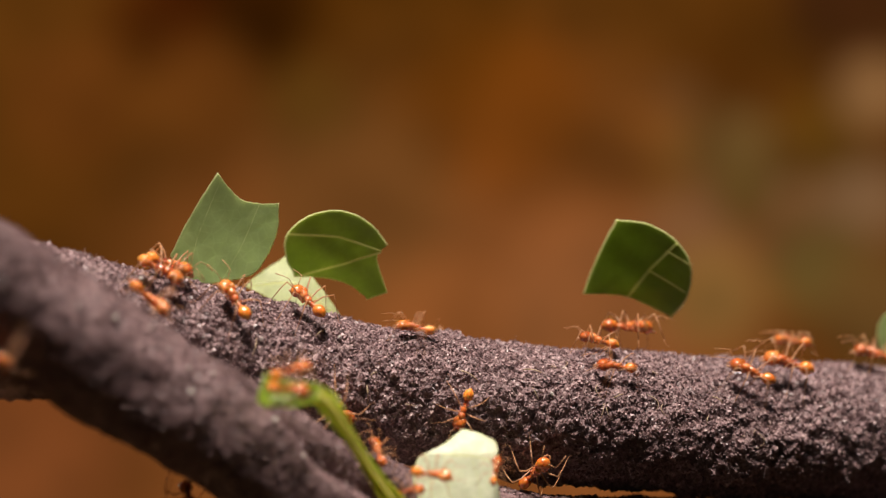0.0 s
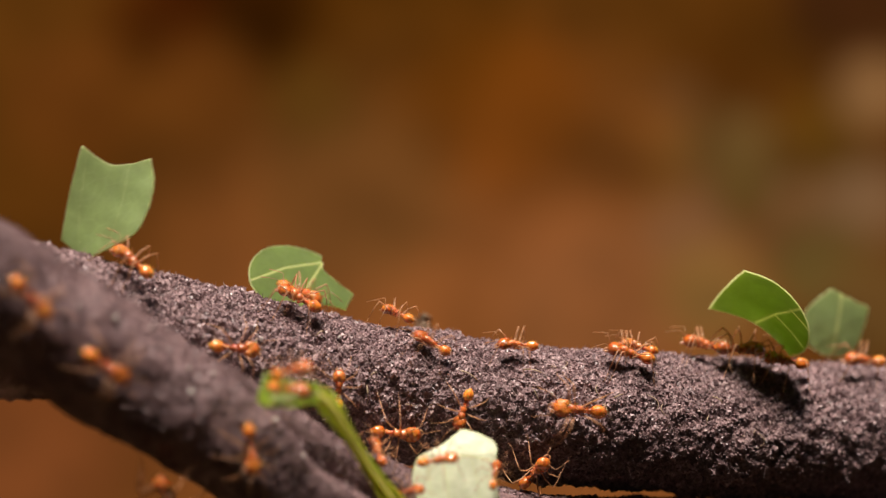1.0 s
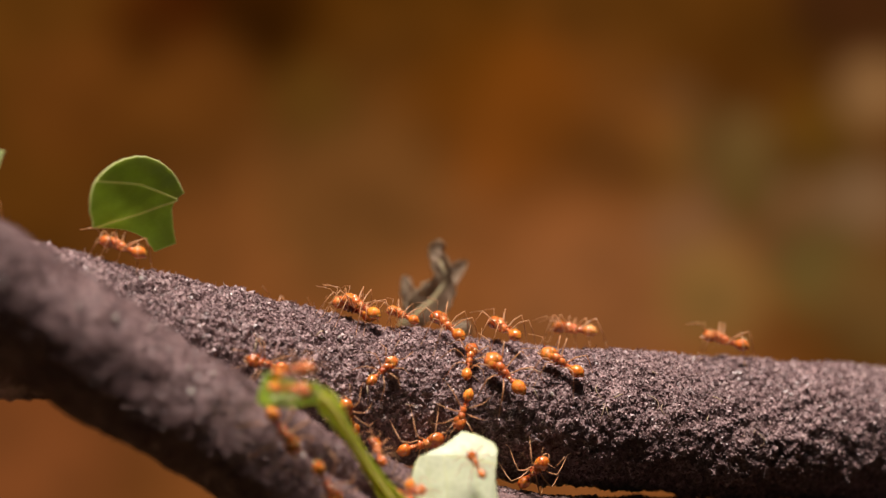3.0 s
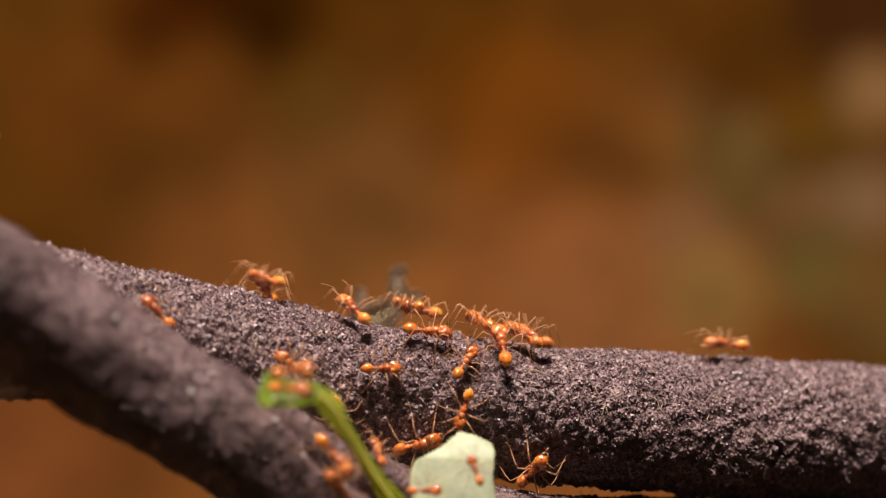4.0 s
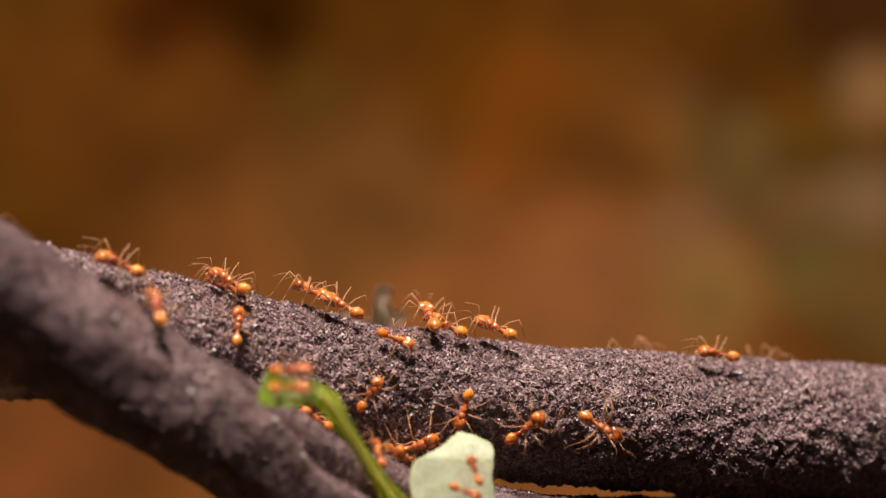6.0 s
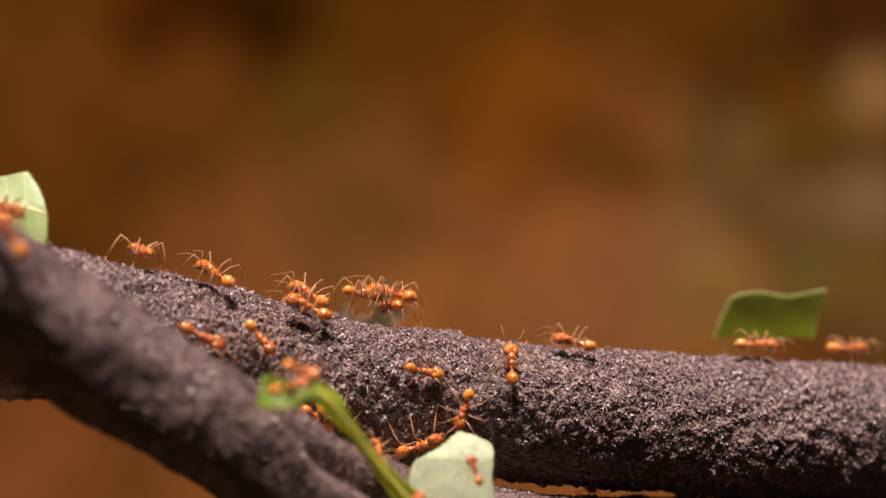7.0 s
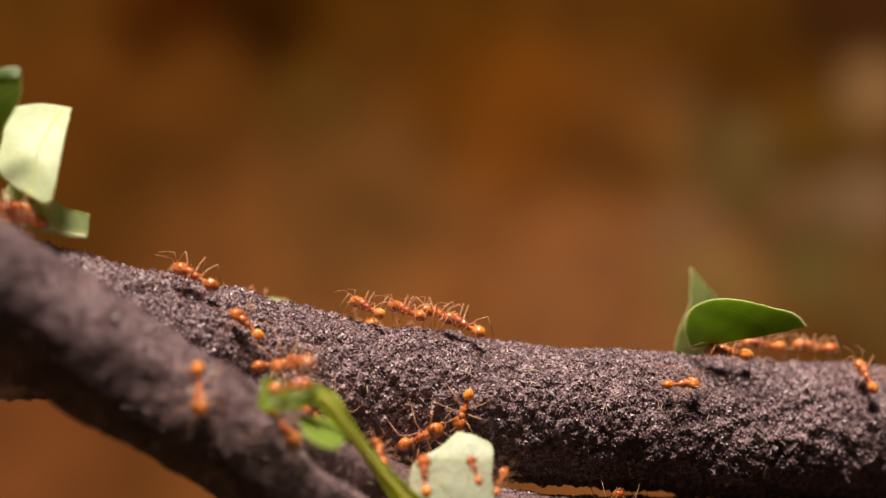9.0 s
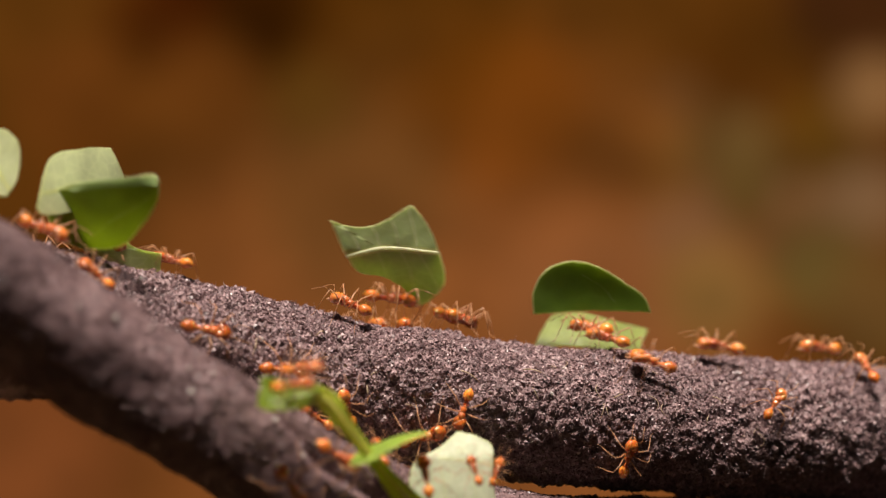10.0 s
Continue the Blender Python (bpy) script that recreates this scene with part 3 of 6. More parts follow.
# ---- leaves ----
def smooth_loop(pts, per=4):
    out, k = [], len(pts)
    for i in range(k):
        p0, p1, p2, p3 = (Vector(pts[(i + d) % k]) for d in (-1, 0, 1, 2))
        corner = (p1 - p0).angle(p2 - p1) > 0.95
        corner2 = (p2 - p1).angle(p3 - p2) > 0.95
        m1 = (p2 - p1) * 0.6 if corner else (p2 - p0) * 0.5
        m2 = (p2 - p1) * 0.6 if corner2 else (p3 - p1) * 0.5
        for j in range(per):
            t = j / per
            out.append((2 * t**3 - 3 * t**2 + 1) * p1 + (t**3 - 2 * t**2 + t) * m1 + (-2 * t**3 + 3 * t**2) * p2 + (t**3 - t**2) * m2)
    return out


def veined(material, veins):
    """A copy of a leaf material with paler, more translucent veins along the given rows of points (mm in the leaf's x-z plane)."""
    m = material.copy()
    n, l = m.node_tree.nodes, m.node_tree.links
    co = next(x for x in n if x.bl_idname == "ShaderNodeTexCoord")
    flat = n.new("ShaderNodeVectorMath")
    flat.operation, flat.inputs[1].default_value = "MULTIPLY", (1000, 0, 1000)
    l.new(co.outputs["Object"], flat.inputs[0])
    nearest = None
    for width, row in veins:
        for (ax, az), (bx, bz) in zip(row, row[1:]):
            d = Vector((bx - ax, 0, bz - az))
            away, dot, place, gap = (n.new("ShaderNodeVectorMath") for _ in range(4))
            away.operation, away.inputs[1].default_value = "SUBTRACT", (ax, 0, az)
            l.new(flat.outputs[0], away.inputs[0])
            dot.operation, dot.inputs[1].default_value = "DOT_PRODUCT", d / d.length_squared
            l.new(away.outputs[0], dot.inputs[0])
            held = n.new("ShaderNodeClamp")
            l.new(dot.outputs["Value"], held.inputs[0])
            place.operation, place.inputs[0].default_value = "SCALE", d
            l.new(held.outputs[0], place.inputs["Scale"])
            gap.operation = "DISTANCE"
            l.new(away.outputs[0], gap.inputs[0])
            l.new(place.outputs[0], gap.inputs[1])
            less = n.new("ShaderNodeMath")
            less.operation, less.inputs[1].default_value = "SUBTRACT", width
            l.new(gap.outputs["Value"], less.inputs[0])
            if nearest is None:
                nearest = less
            else:
                least = n.new("ShaderNodeMath")
                least.operation = "MINIMUM"
                l.new(nearest.outputs[0], least.inputs[0])
                l.new(less.outputs[0], least.inputs[1])
                nearest = least
    mask = n.new("ShaderNodeMapRange")
    mask.interpolation_type = "SMOOTHSTEP"
    mask.inputs["From Min"].default_value, mask.inputs["From Max"].default_value = 0.0, 0.17
    mask.inputs["To Min"].default_value, mask.inputs["To Max"].default_value = 0.95, 0.0
    l.new(nearest.outputs[0], mask.inputs[0])
    face = n["Principled BSDF"].inputs["Base Color"]
    sheer = next(x for x in n if x.bl_idname == "ShaderNodeBsdfTranslucent").inputs["Color"]
    for socket, pale in ((face, (0.6, 0.66, 0.3)), (sheer, (0.98, 1.0, 0.5))):
        mix = n.new("ShaderNodeMixRGB")
        mix.inputs[2].default_value = (*pale, 1)
        l.new(mask.outputs[0], mix.inputs[0])
        l.new(socket.links[0].from_socket, mix.inputs[1])
        l.new(mix.outputs[0], socket)
    return m


def cut_leaf(name, label, outline, veins, material, cup=(0.0, 0.0, 0.0), thick=0.16, group="cut leaf pieces", rib=None, folds=(), fold_material=None, kink=(99.0, 0.0)):
    """A cut piece of leaf in its own x-z plane, in mm: outline, veins as rows of points, cup = bends along x, z and a twist, kink = the height and slope of a crease along the rib."""
    leaf = tagged(new(name), label, "leaf piece", group)
    rng = random.Random(len(outline) * 97 + int(abs(outline[0][0] * 10)))

    def depth(x, z):
        bent = kink[1] * max(0.0, z - kink[0])
        return bent + cup[0] * x * x + cup[1] * z * z + cup[2] * x * z + 0.04 * math.sin(0.9 * x + z) + 0.015 * math.sin(2.3 * z - 1.4 * x)

    loop = smooth_loop(outline, 7)
    loop = [p + Vector((rng.uniform(-0.05, 0.05), rng.uniform(-0.05, 0.05))) for p in loop]
    centre = sum(loop, Vector((0, 0))) / len(loop)
    c = len(loop)

    def shell(bm, steps, closed):
        sides = []
        for side in (-1, 1):
            rings = []
            for k in steps:
                t = thick * (0.6 if k == 1.0 else 1.0) / 2
                rings.append([bm.verts.new((q.x * MM, (depth(q.x, q.y) + side * t) * MM, q.y * MM)) for q in (centre + (p - centre) * k for p in loop)])
            for a, b in zip(rings, rings[1:]):
                for i in range(c):
                    q = (a[i], a[(i + 1) % c], b[(i + 1) % c], b[i])
                    bm.faces.new(q if side < 0 else q[::-1])
            if closed:
                mid = bm.verts.new((centre.x * MM, (depth(centre.x, centre.y) + side * thick / 2) * MM, centre.y * MM))
                for i in range(c):
                    q = (rings[-1][i], rings[-1][(i + 1) % c], mid)
                    bm.faces.new(q if side < 0 else q[::-1])
            sides.append(rings[0])
        return sides

    bm = bmesh.new()
    shell(bm, (0.975, 0.9, 0.78, 0.64, 0.5, 0.36, 0.2), True)
    part("blade", bm, veined(material, veins), leaf)
    # the pale cut rim closes the blade all round
    bm = bmesh.new()
    front, back = shell(bm, (1.0, 0.975), False)
    for i in range(c):
        bm.faces.new((front[(i + 1) % c], front[i], back[i], back[(i + 1) % c]))
    part("cut_edge", bm, VEIN_DULL, leaf, "pale cut edge")
    for i, (at, row) in enumerate(folds):
        bend = smooth_loop(row)
        bm = bmesh.new()
        mid = sum(bend, Vector((0, 0))) / len(bend)
        rings = [[bm.verts.new((q.x * MM, (depth(q.x, q.y) - at * (1.2 - 0.5 * s)) * MM, q.y * MM)) for q in (mid + (p - mid) * s for p in bend)] for s in (1.0, 0.6, 0.1)]
        for a, b in zip(rings, rings[1:]):
            for k in range(len(bend)):
                j = (k + 1) % len(bend)
                bm.faces.new((a[k], a[j], b[j], b[k]))
        bm.faces.new(rings[-1])
        bmesh.ops.solidify(bm, geom=bm.faces[:], thickness=0.12 * MM)
        part("folded_edge", bm, fold_material or LEAF_PALE, leaf, "pale folded leaf edge")
    for i, (width, row) in enumerate(veins):
        pts = []
        ends = [row[0]] + list(row) + [row[-1]]
        for q0, q1, q2, q3 in zip(ends, ends[1:], ends[2:], ends[3:]):
            q0, q1, q2, q3 = (Vector(q) for q in (q0, q1, q2, q3))
            m1, m2 = (q2 - q0) / 2, (q3 - q1) / 2
            for j in range(6):
                t = j / 6
                x, z = (2 * t**3 - 3 * t**2 + 1) * q1 + (t**3 - 2 * t**2 + t) * m1 + (-2 * t**3 + 3 * t**2) * q2 + (t**3 - t**2) * m2
                pts.append((x, depth(x, z), z))
        x, z = row[-1]
        pts.append((x, depth(x, z), z))
        bm = bmesh.new()
        r = [max(width * 0.6 + 0.045, 0.02) * (1 - 0.5 * j / len(pts)) for j in range(len(pts))]
        tube(bm, [(x, y - thick * 0.42, z) for x, y, z in pts], r, 6)
        part("midrib" if i == 0 else "vein", bm, rib or VEIN, leaf)
    return leaf


leaf_a = cut_leaf("leaf_piece", "dull green cut leaf piece carried upright by an ant",
    [(-1.05, 7.48), (1.40, 4.55), (3.85, 3.71), (6.78, 3.71), (6.64, 0.70), (5.46, -2.45), (3.15, -5.25), (-1.75, -6.29), (-4.20, -6.50), (-6.78, -2.80), (-4.55, 1.75)],
    [(-0.09, [(4.20, 3.50), (2.10, -1.40), (-0.70, -6.29)]), (-0.1, [(-0.70, 6.29), (-3.50, -0.70), (-4.55, -5.94)])],
    LEAF_GREY, (0.02, -0.01, 0.01), rib=VEIN_DULL)
leaf_b = cut_leaf("leaf_piece", "green rounded cut leaf piece with forked pale veins",
    [(-6.17, 2.58), (-3.55, 4.93), (-0.35, 5.71), (2.48, 5.09), (4.97, 3.37), (6.45, 1.17), (5.18, -0.39), (5.46, -2.35), (6.38, -5.48), (3.90, -6.65), (1.77, -4.70), (-1.42, -3.68), (-5.32, -3.37), (-6.38, -0.39)],
    [(0.09, [(5.67, 0.16), (1.06, -1.57), (-4.97, -3.37)]), (0.07, [(5.67, 0.31), (0.35, 2.11), (-5.89, 2.66)])],
    LEAF_DULL, (-0.008, 0.008, 0.006), rib=VEIN_DULL)
leaf_c = cut_leaf("leaf_piece", "glossy green cut leaf piece with a pale midrib",
    [(-2.88, 6.89), (1.44, 5.89), (4.68, 3.83), (6.62, 0.77), (6.33, -3.44), (4.32, -6.89), (-1.44, -4.21), (-7.19, -3.06), (-5.03, 2.68)],
    [(0.06, [(4.82, 3.44), (1.44, -0.38), (-1.29, -4.21)]), (0.03, [(1.44, -0.54), (3.60, -1.76), (5.90, -3.06)]), (0.05, [(3.60, 2.30), (5.03, 1.53), (6.47, 0.77)]), ],
    LEAF_DEEP, (-0.03, 0.0, 0.012), rib=VEIN_DULL)
leaf_g = cut_leaf("leaf_piece", "grey-green cut leaf piece",
    [(-0.76, 4.84), (2.27, 3.33), (5.14, 2.27), (4.16, -0.61), (2.65, -3.63), (-0.76, -4.39), (-3.78, -3.03), (-4.92, -0.98), (-4.39, 2.04)],
    [(0.08, [(0.76, 3.93), (0.00, 0.15), (-0.76, -4.24)])],
    LEAF_GREY, (0.02, 0.02, 0), rib=VEIN_DULL)
leaf_f = cut_leaf("leaf_piece", "pale cut leaf piece held low over the branch",
    [(-6.11, 0.70), (-3.60, 2.63), (-0.72, 4.65), (2.16, 2.20), (4.32, -0.44), (6.33, -3.25), (3.24, -3.95), (-2.52, -1.32)],
    [(0.08, [(-5.39, 0.61), (0.36, 0.88), (5.39, -2.90)])],
    LEAF_PALE, (0.02, 0.02, 0))
leaf_h = cut_leaf("leaf_piece", "green cut leaf piece with a pale torn corner",
    [(-7.07, -3.56), (-5.58, 1.58), (-4.46, 3.33), (-1.12, 4.12), (2.60, 3.48), (7.81, 3.96), (6.92, 0.00), (6.47, -3.56), (3.35, -3.01), (-2.60, -3.01)],
    [(-0.1, [(7.07, 3.56), (1.12, 0.79), (-6.32, -3.17)])],
    LEAF_TORN, (0.02, 0.02, 0), rib=VEIN_DULL)
leaf_i = cut_leaf("leaf_piece", "dark green domed cut leaf piece with a straight lower edge",
    [(-7.22, -3.32), (-7.22, -0.37), (-5.77, 2.43), (-2.89, 3.91), (0.72, 3.32), (3.97, 1.25), (6.86, -0.96), (7.94, -3.17), (3.97, -2.73), (-1.08, -2.58)],
    [(-0.1, [(-1.2, 2.2), (1.4, 0.6), (3.2, -1.6)])],
    LEAF_DARK, (0.03, -0.03, 0), rib=VEIN_DULL)
leaf_m = cut_leaf("leaf_piece", "cut leaf piece with thick pale midrib and one scalloped edge",
    [(-7.3, 5.3), (-5.4, 4.5), (-3.2, 4.2), (-1.2, 4.6), (0.9, 5.7), (2.8, 6.8), (4.7, 4.6), (6.3, 1.4), (7.0, -2.4), (6.0, -4.8), (3.8, -6.7), (2.6, -5.4), (1.6, -4.0), (-0.9, -2.4), (-3.8, -1.7), (-5.3, 0.8)],
    [(0.36, [(-5.35, 0.75), (-0.9, 1.75), (6.25, 1.4)]), (0.0, [(-3.6, 1.3), (-4.2, 2.8), (-5.3, 4.3)]), (0.0, [(-1.2, 1.7), (-1.5, 3.2), (-2.2, 4.2)]), (0.0, [(1.2, 1.75), (0.9, 3.6), (0.2, 5.2)]), (0.0, [(3.4, 1.6), (3.2, 3.6), (2.4, 6.3)]),
     (-0.04, [(-1.6, 1.6), (-0.9, -0.4), (-0.2, -2.4)]), (-0.04, [(1.2, 1.7), (2.6, -1.4), (3.2, -5.2)]), (-0.04, [(3.4, 1.6), (5.0, -1.2), (6.2, -4.2)])],
    LEAF_UNDER, (-0.012, 0.0, 0.0), kink=(1.5, 0.42))
leaf_n = cut_leaf("leaf_piece", "pale yellow-green cut leaf piece",
    [(-3.4, 6.6), (0.4, 7.2), (3.8, 6.6), (3.4, 0.87), (2.66, -6.25), (1.33, -7.11), (-3.66, -3.47), (-3.99, 1.74)],
    [(0.09, [(2.66, 6.07), (0.66, 0.00), (0.00, -6.51)])],
    LEAF_PALE, (0.02, 0.02, 0), rib=VEIN_DULL)
leaf_o = cut_leaf("leaf_piece", "dark green broad cut leaf piece with a pale edge",
    [(-7.3, 2.2), (-3.0, 4.0), (2.34, 4.51), (5.6, 4.75), (6.4, 4.1), (6.03, 1.39), (3.7, -2.08), (1.0, -4.7), (-4.0, -4.7), (-6.9, -1.7)],
    [(-0.1, [(6.03, 2.4), (0.33, -0.9), (-3.4, -4.3)])],
    LEAF_GREEN, (0.02, 0.03, 0), rib=VEIN_DULL, folds=[(0.35, [(-4.35, 3.12), (-2.34, 4.16), (2.34, 4.64), (6.23, 4.71), (6.03, 3.54), (1.00, 3.67), (-3.01, 3.12)])], fold_material=LEAF_GREY)
leaf_p = cut_leaf("leaf_piece", "narrow crescent cut leaf piece with a bright cut edge",
    [(-5.46, 0.69), (-3.75, 3.12), (-1.36, 4.85), (-0.68, 2.42), (1.71, 0.00), (5.3, -0.85), (5.35, -3.7), (1.71, -3.81), (-2.39, -2.77)],
    [(0.62, [(-5.0, 0.4), (-2.5, -1.6), (1.71, -3.3), (5.1, -3.5)])],
    LEAF_UNDER, (0.03, 0, 0))
leaf_q = cut_leaf("leaf_piece", "pale grey-green cut leaf piece",
    [(-5.28, 2.64), (-1.98, 4.09), (0.33, 3.83), (1.65, 1.85), (1.45, -1.98), (0.33, -3.96), (-3.96, -3.63)],
    [(0.08, [(-3.96, 1.98), (-1.32, 0.00), (0.66, -3.30)])],
    LEAF_PALE, (0.02, 0, 0), rib=VEIN_DULL)
leaf_l = cut_leaf("leaf_piece", "green lozenge-shaped cut leaf piece",
    [(-0.13, 4.87), (1.79, 3.25), (3.39, 1.30), (2.4, -1.95), (1.5, -5.3), (-0.7, -5.4), (-1.7, -2.4), (-3.01, 2.0), (-1.73, 4.22)],
    [(-0.09, [(0.00, 4.55), (0.00, 0.00), (0.38, -5.07)])],
    LEAF_LIME, (0.02, 0.02, 0), rib=VEIN_DULL)
leaf_w = cut_leaf("leaf_piece", "whitish green cut leaf piece wedged in the fork",
    [(0.9, 4.75), (3.3, 4.1), (4.85, 3.1), (4.95, 1.1), (4.85, -1.2), (5.4, -4.2), (0.0, -5.0), (-4.4, -4.0), (-5.05, -1.2), (-4.5, 1.1), (-3.3, 1.9), (-1.6, 2.8), (0.3, 4.3)],
    [(0.0, [(-1.4, 1.6), (1.8, 1.4), (4.9, 0.7)]), (-0.06, [(-1.4, 1.6), (-0.9, -1.6), (-0.6, -4.8)]), (-0.07, [(-3.4, 1.5), (-3.0, -1.4), (-2.6, -4.3)]), (-0.07, [(1.8, 1.4), (2.6, -1.2), (3.0, -4.2)]), (-0.07, [(-1.4, 1.6), (-1.5, 2.3), (-1.4, 2.9)])],
    LEAF_MINT, (0.012, 0.01, 0.0), kink=(1.6, 0.3))


def build_stalk():
    """The bent green leaf stalk that lies over the fork: a flat grooved petiole, a folded scrap of blade at its tip and a strip of blade at its foot."""
    stalk = tagged(new("leaf_stalk"), "bright green bent leaf stalk lying over the fork", "plant stalk")
    stalk.location = STALK_AT
    pts = [(-14.8, -33.6, -15.9), (-13.9, -33.4, -16.3), (-12.9, -33.0, -17.2), (-12.0, -32.4, -18.6), (-11.15, -31.6, -20.1), (-10.2, -30.6, -21.8), (-9.0, -29.4, -23.9),
           (-7.5, -28.0, -26.3), (-5.7, -26.4, -29.0), (-3.7, -25.0, -31.9), (-1.6, -24.0, -35.0)]
    wide = [0.8, 1.1, 1.25, 1.1, 0.9, 0.75, 0.74, 0.9, 1.3, 1.8, 2.2]
    rows, fine = [], []
    for (p0, p1), (w0, w1) in zip(zip(pts, pts[1:]), zip(wide, wide[1:])):
        fine += [(Vector(p0).lerp(Vector(p1), j / 4), w0 + (w1 - w0) * j / 4) for j in range(4)]
    fine.append((Vector(pts[-1]), wide[-1]))
    bm = bmesh.new()
    for i, (p, w) in enumerate(fine):
        d = fine[min(i + 3, len(fine) - 1)][0] - fine[max(i - 3, 0)][0]
        across = (Vector((-d.z, 0, d.x)).normalized() + Vector((0, 0.6, 0))).normalized() * 1.1
        # a shallow channel: edges turned towards the viewer, a rounded back
        rows.append([bm.verts.new((p - Vector(STALK_AT) / MM + across * w * v + Vector((0, 0.35 * w * (1 - v * v) - 0.12 * math.sin(3.1 * v + 0.3 * i), 0))) * MM) for v in (-1, -0.75, -0.45, -0.15, 0.15, 0.45, 0.75, 1)])
    for a, b in zip(rows, rows[1:]):
        for k in range(7):
            bm.faces.new((a[k], a[k + 1], b[k + 1], b[k]))
    bmesh.ops.solidify(bm, geom=bm.faces[:], thickness=0.3 * MM)
    part("stalk", bm, STEM_GREEN, stalk)
    bm = bmesh.new()
    tube(bm, [tuple(p - Vector(STALK_AT) / MM + Vector((0.1, -0.05, 0))) for p, w in fine[3:]], [0.16 + 0.1 * w for p, w in fine[3:]], 8)
    part("midrib", bm, STEM_PALE, stalk, "pale yellow-green rib along the stalk")
    bm = bmesh.new()
    rows = []
    for i in range(15):
        u = i / 14
        x = -20.4 + 6.6 * u
        half = 1.95 * (1 - 0.45 * u) * min(1.0, 0.75 + 2.5 * u)
        z = -15.35 - 0.55 * math.sin(math.pi * u) - 0.5 * u
        rows.append([bm.verts.new((Vector((x + 0.35 * v * (1 - u) + 0.1 * math.sin(6 * v), -33.4 - 0.5 * v * v + 0.9 * v + 0.12 * math.sin(9 * u + 2 * v), z + half * v)) - Vector(STALK_AT) / MM) * MM)
                     for v in (-1, -0.8, -0.6, -0.3, 0, 0.3, 0.6, 0.8, 1)])
    for a, b in zip(rows, rows[1:]):
        for k in range(8):
            bm.faces.new((a[k], a[k + 1], b[k + 1], b[k]))
    bmesh.ops.solidify(bm, geom=bm.faces[:], thickness=0.18 * MM)
    part("blade", bm, STEM_BLADE, stalk, "torn scrap of green blade at the tip")
    return stalk


STALK_AT = Vector((-9.0, -29.4, -23.9)) * MM
stalk = build_stalk()


def build_withered():
    """A dry, curled grey-brown leaf with lobes rolled into tubes, carried along the back of the ridge."""
    leaf = tagged(new("withered_leaf"), "dry curled grey-brown withered leaf", "leaf")
    for name, path, widths, curl in (("blade", [(-4.7, 0, 0.5), (-3.0, 0.3, 2.0), (-1.2, 0.2, 3.8), (0.3, 0, 5.6), (0.9, -0.3, 7.2)], (0.7, 2.0, 2.4, 2.2, 1.1), 0.3),
                                     ("lobe", [(0.8, 0, 6.4), (0.3, -0.3, 8.2), (-0.6, -0.5, 9.7), (-1.0, -0.2, 10.9), (-0.5, 0.2, 11.5), (0.2, 0.3, 11.2)], (1.1, 1.3, 1.15, 1.0, 0.8, 0.4), 0.7),
                                     ("lobe", [(1.0, 0, 6.4), (1.5, 0.2, 7.6), (2.3, 0.3, 8.7), (3.3, 0.5, 9.8)], (1.1, 1.2, 0.95, 0.35), 0.5),
                                     ("lobe", [(-3.0, 0.3, 2.4), (-3.8, 0.1, 3.8), (-4.3, 0, 5.4), (-4.7, 0.3, 7.0)], (1.2, 1.05, 0.95, 0.5), 0.5)):
        bm = bmesh.new()
        rings, cols = [], 9
        fine = []
        for i in range((len(path) - 1) * 4 + 1):
            k, t = min(i // 4, len(path) - 2), i / 4 - min(i // 4, len(path) - 2)
            t = t * t * (3 - 2 * t) * 0.4 + t * 0.6
            fine.append((Vector(path[k]).lerp(Vector(path[k + 1]), t), widths[k] + (widths[k + 1] - widths[k]) * t))
        for i, (p, r) in enumerate(fine):
            d = fine[min(i + 2, len(fine) - 1)][0] - fine[max(i - 2, 0)][0]
            across = Vector((d.z, 0, -d.x)).normalized()
            r *= 1 + 0.12 * math.sin(1.9 * i + 3 * curl)
            ring = []
            for j in range(cols):
                v = 2 * j / (cols - 1) - 1
                ring.append(bm.verts.new((p + across * r * math.sin(v * 1.35) / 0.976
                                          + Vector((0, -curl * r * v * v + 0.14 * math.sin(5 * v + 0.9 * i) + 0.1 * math.sin(2.3 * i + 9 * v), 0.1 * math.sin(7 * v + i)))) * MM))
            rings.append(ring)
        for a, b in zip(rings, rings[1:]):
            for k in range(cols - 1):
                bm.faces.new((a[k], a[k + 1], b[k + 1], b[k]))
        bmesh.ops.solidify(bm, geom=bm.faces[:], thickness=0.12 * MM)
        part(name, bm, WITHERED, leaf)
    # the lowest lobe is rolled up into a tube with an open end
    bm = bmesh.new()
    rings = []
    for i in range(11):
        u = i / 10
        c = Vector((-0.8 + 5.4 * u, 0.2, -1.5 + 2.3 * u + 0.3 * math.sin(3 * u)))
        r = 0.75 + 0.45 * u + 0.08 * math.sin(9 * u)
        d = Vector((0.92, 0.25, 0.38)).normalized()
        e = d.cross(Vector((0, 1, 0))).normalized()
        g = d.cross(e)
        rings.append([bm.verts.new((c + (e * math.cos(k) + g * math.sin(k)) * r * (1 - 0.05 * k)) * MM) for k in (j * 0.46 for j in range(17))])
    for a, b in zip(rings, rings[1:]):
        for k in range(16):
            bm.faces.new((a[k], a[k + 1], b[k + 1], b[k]))
    bmesh.ops.solidify(bm, geom=bm.faces[:], thickness=0.12 * MM)
    part("rolled_lobe", bm, WITHERED, leaf)
    bm = bmesh.new()
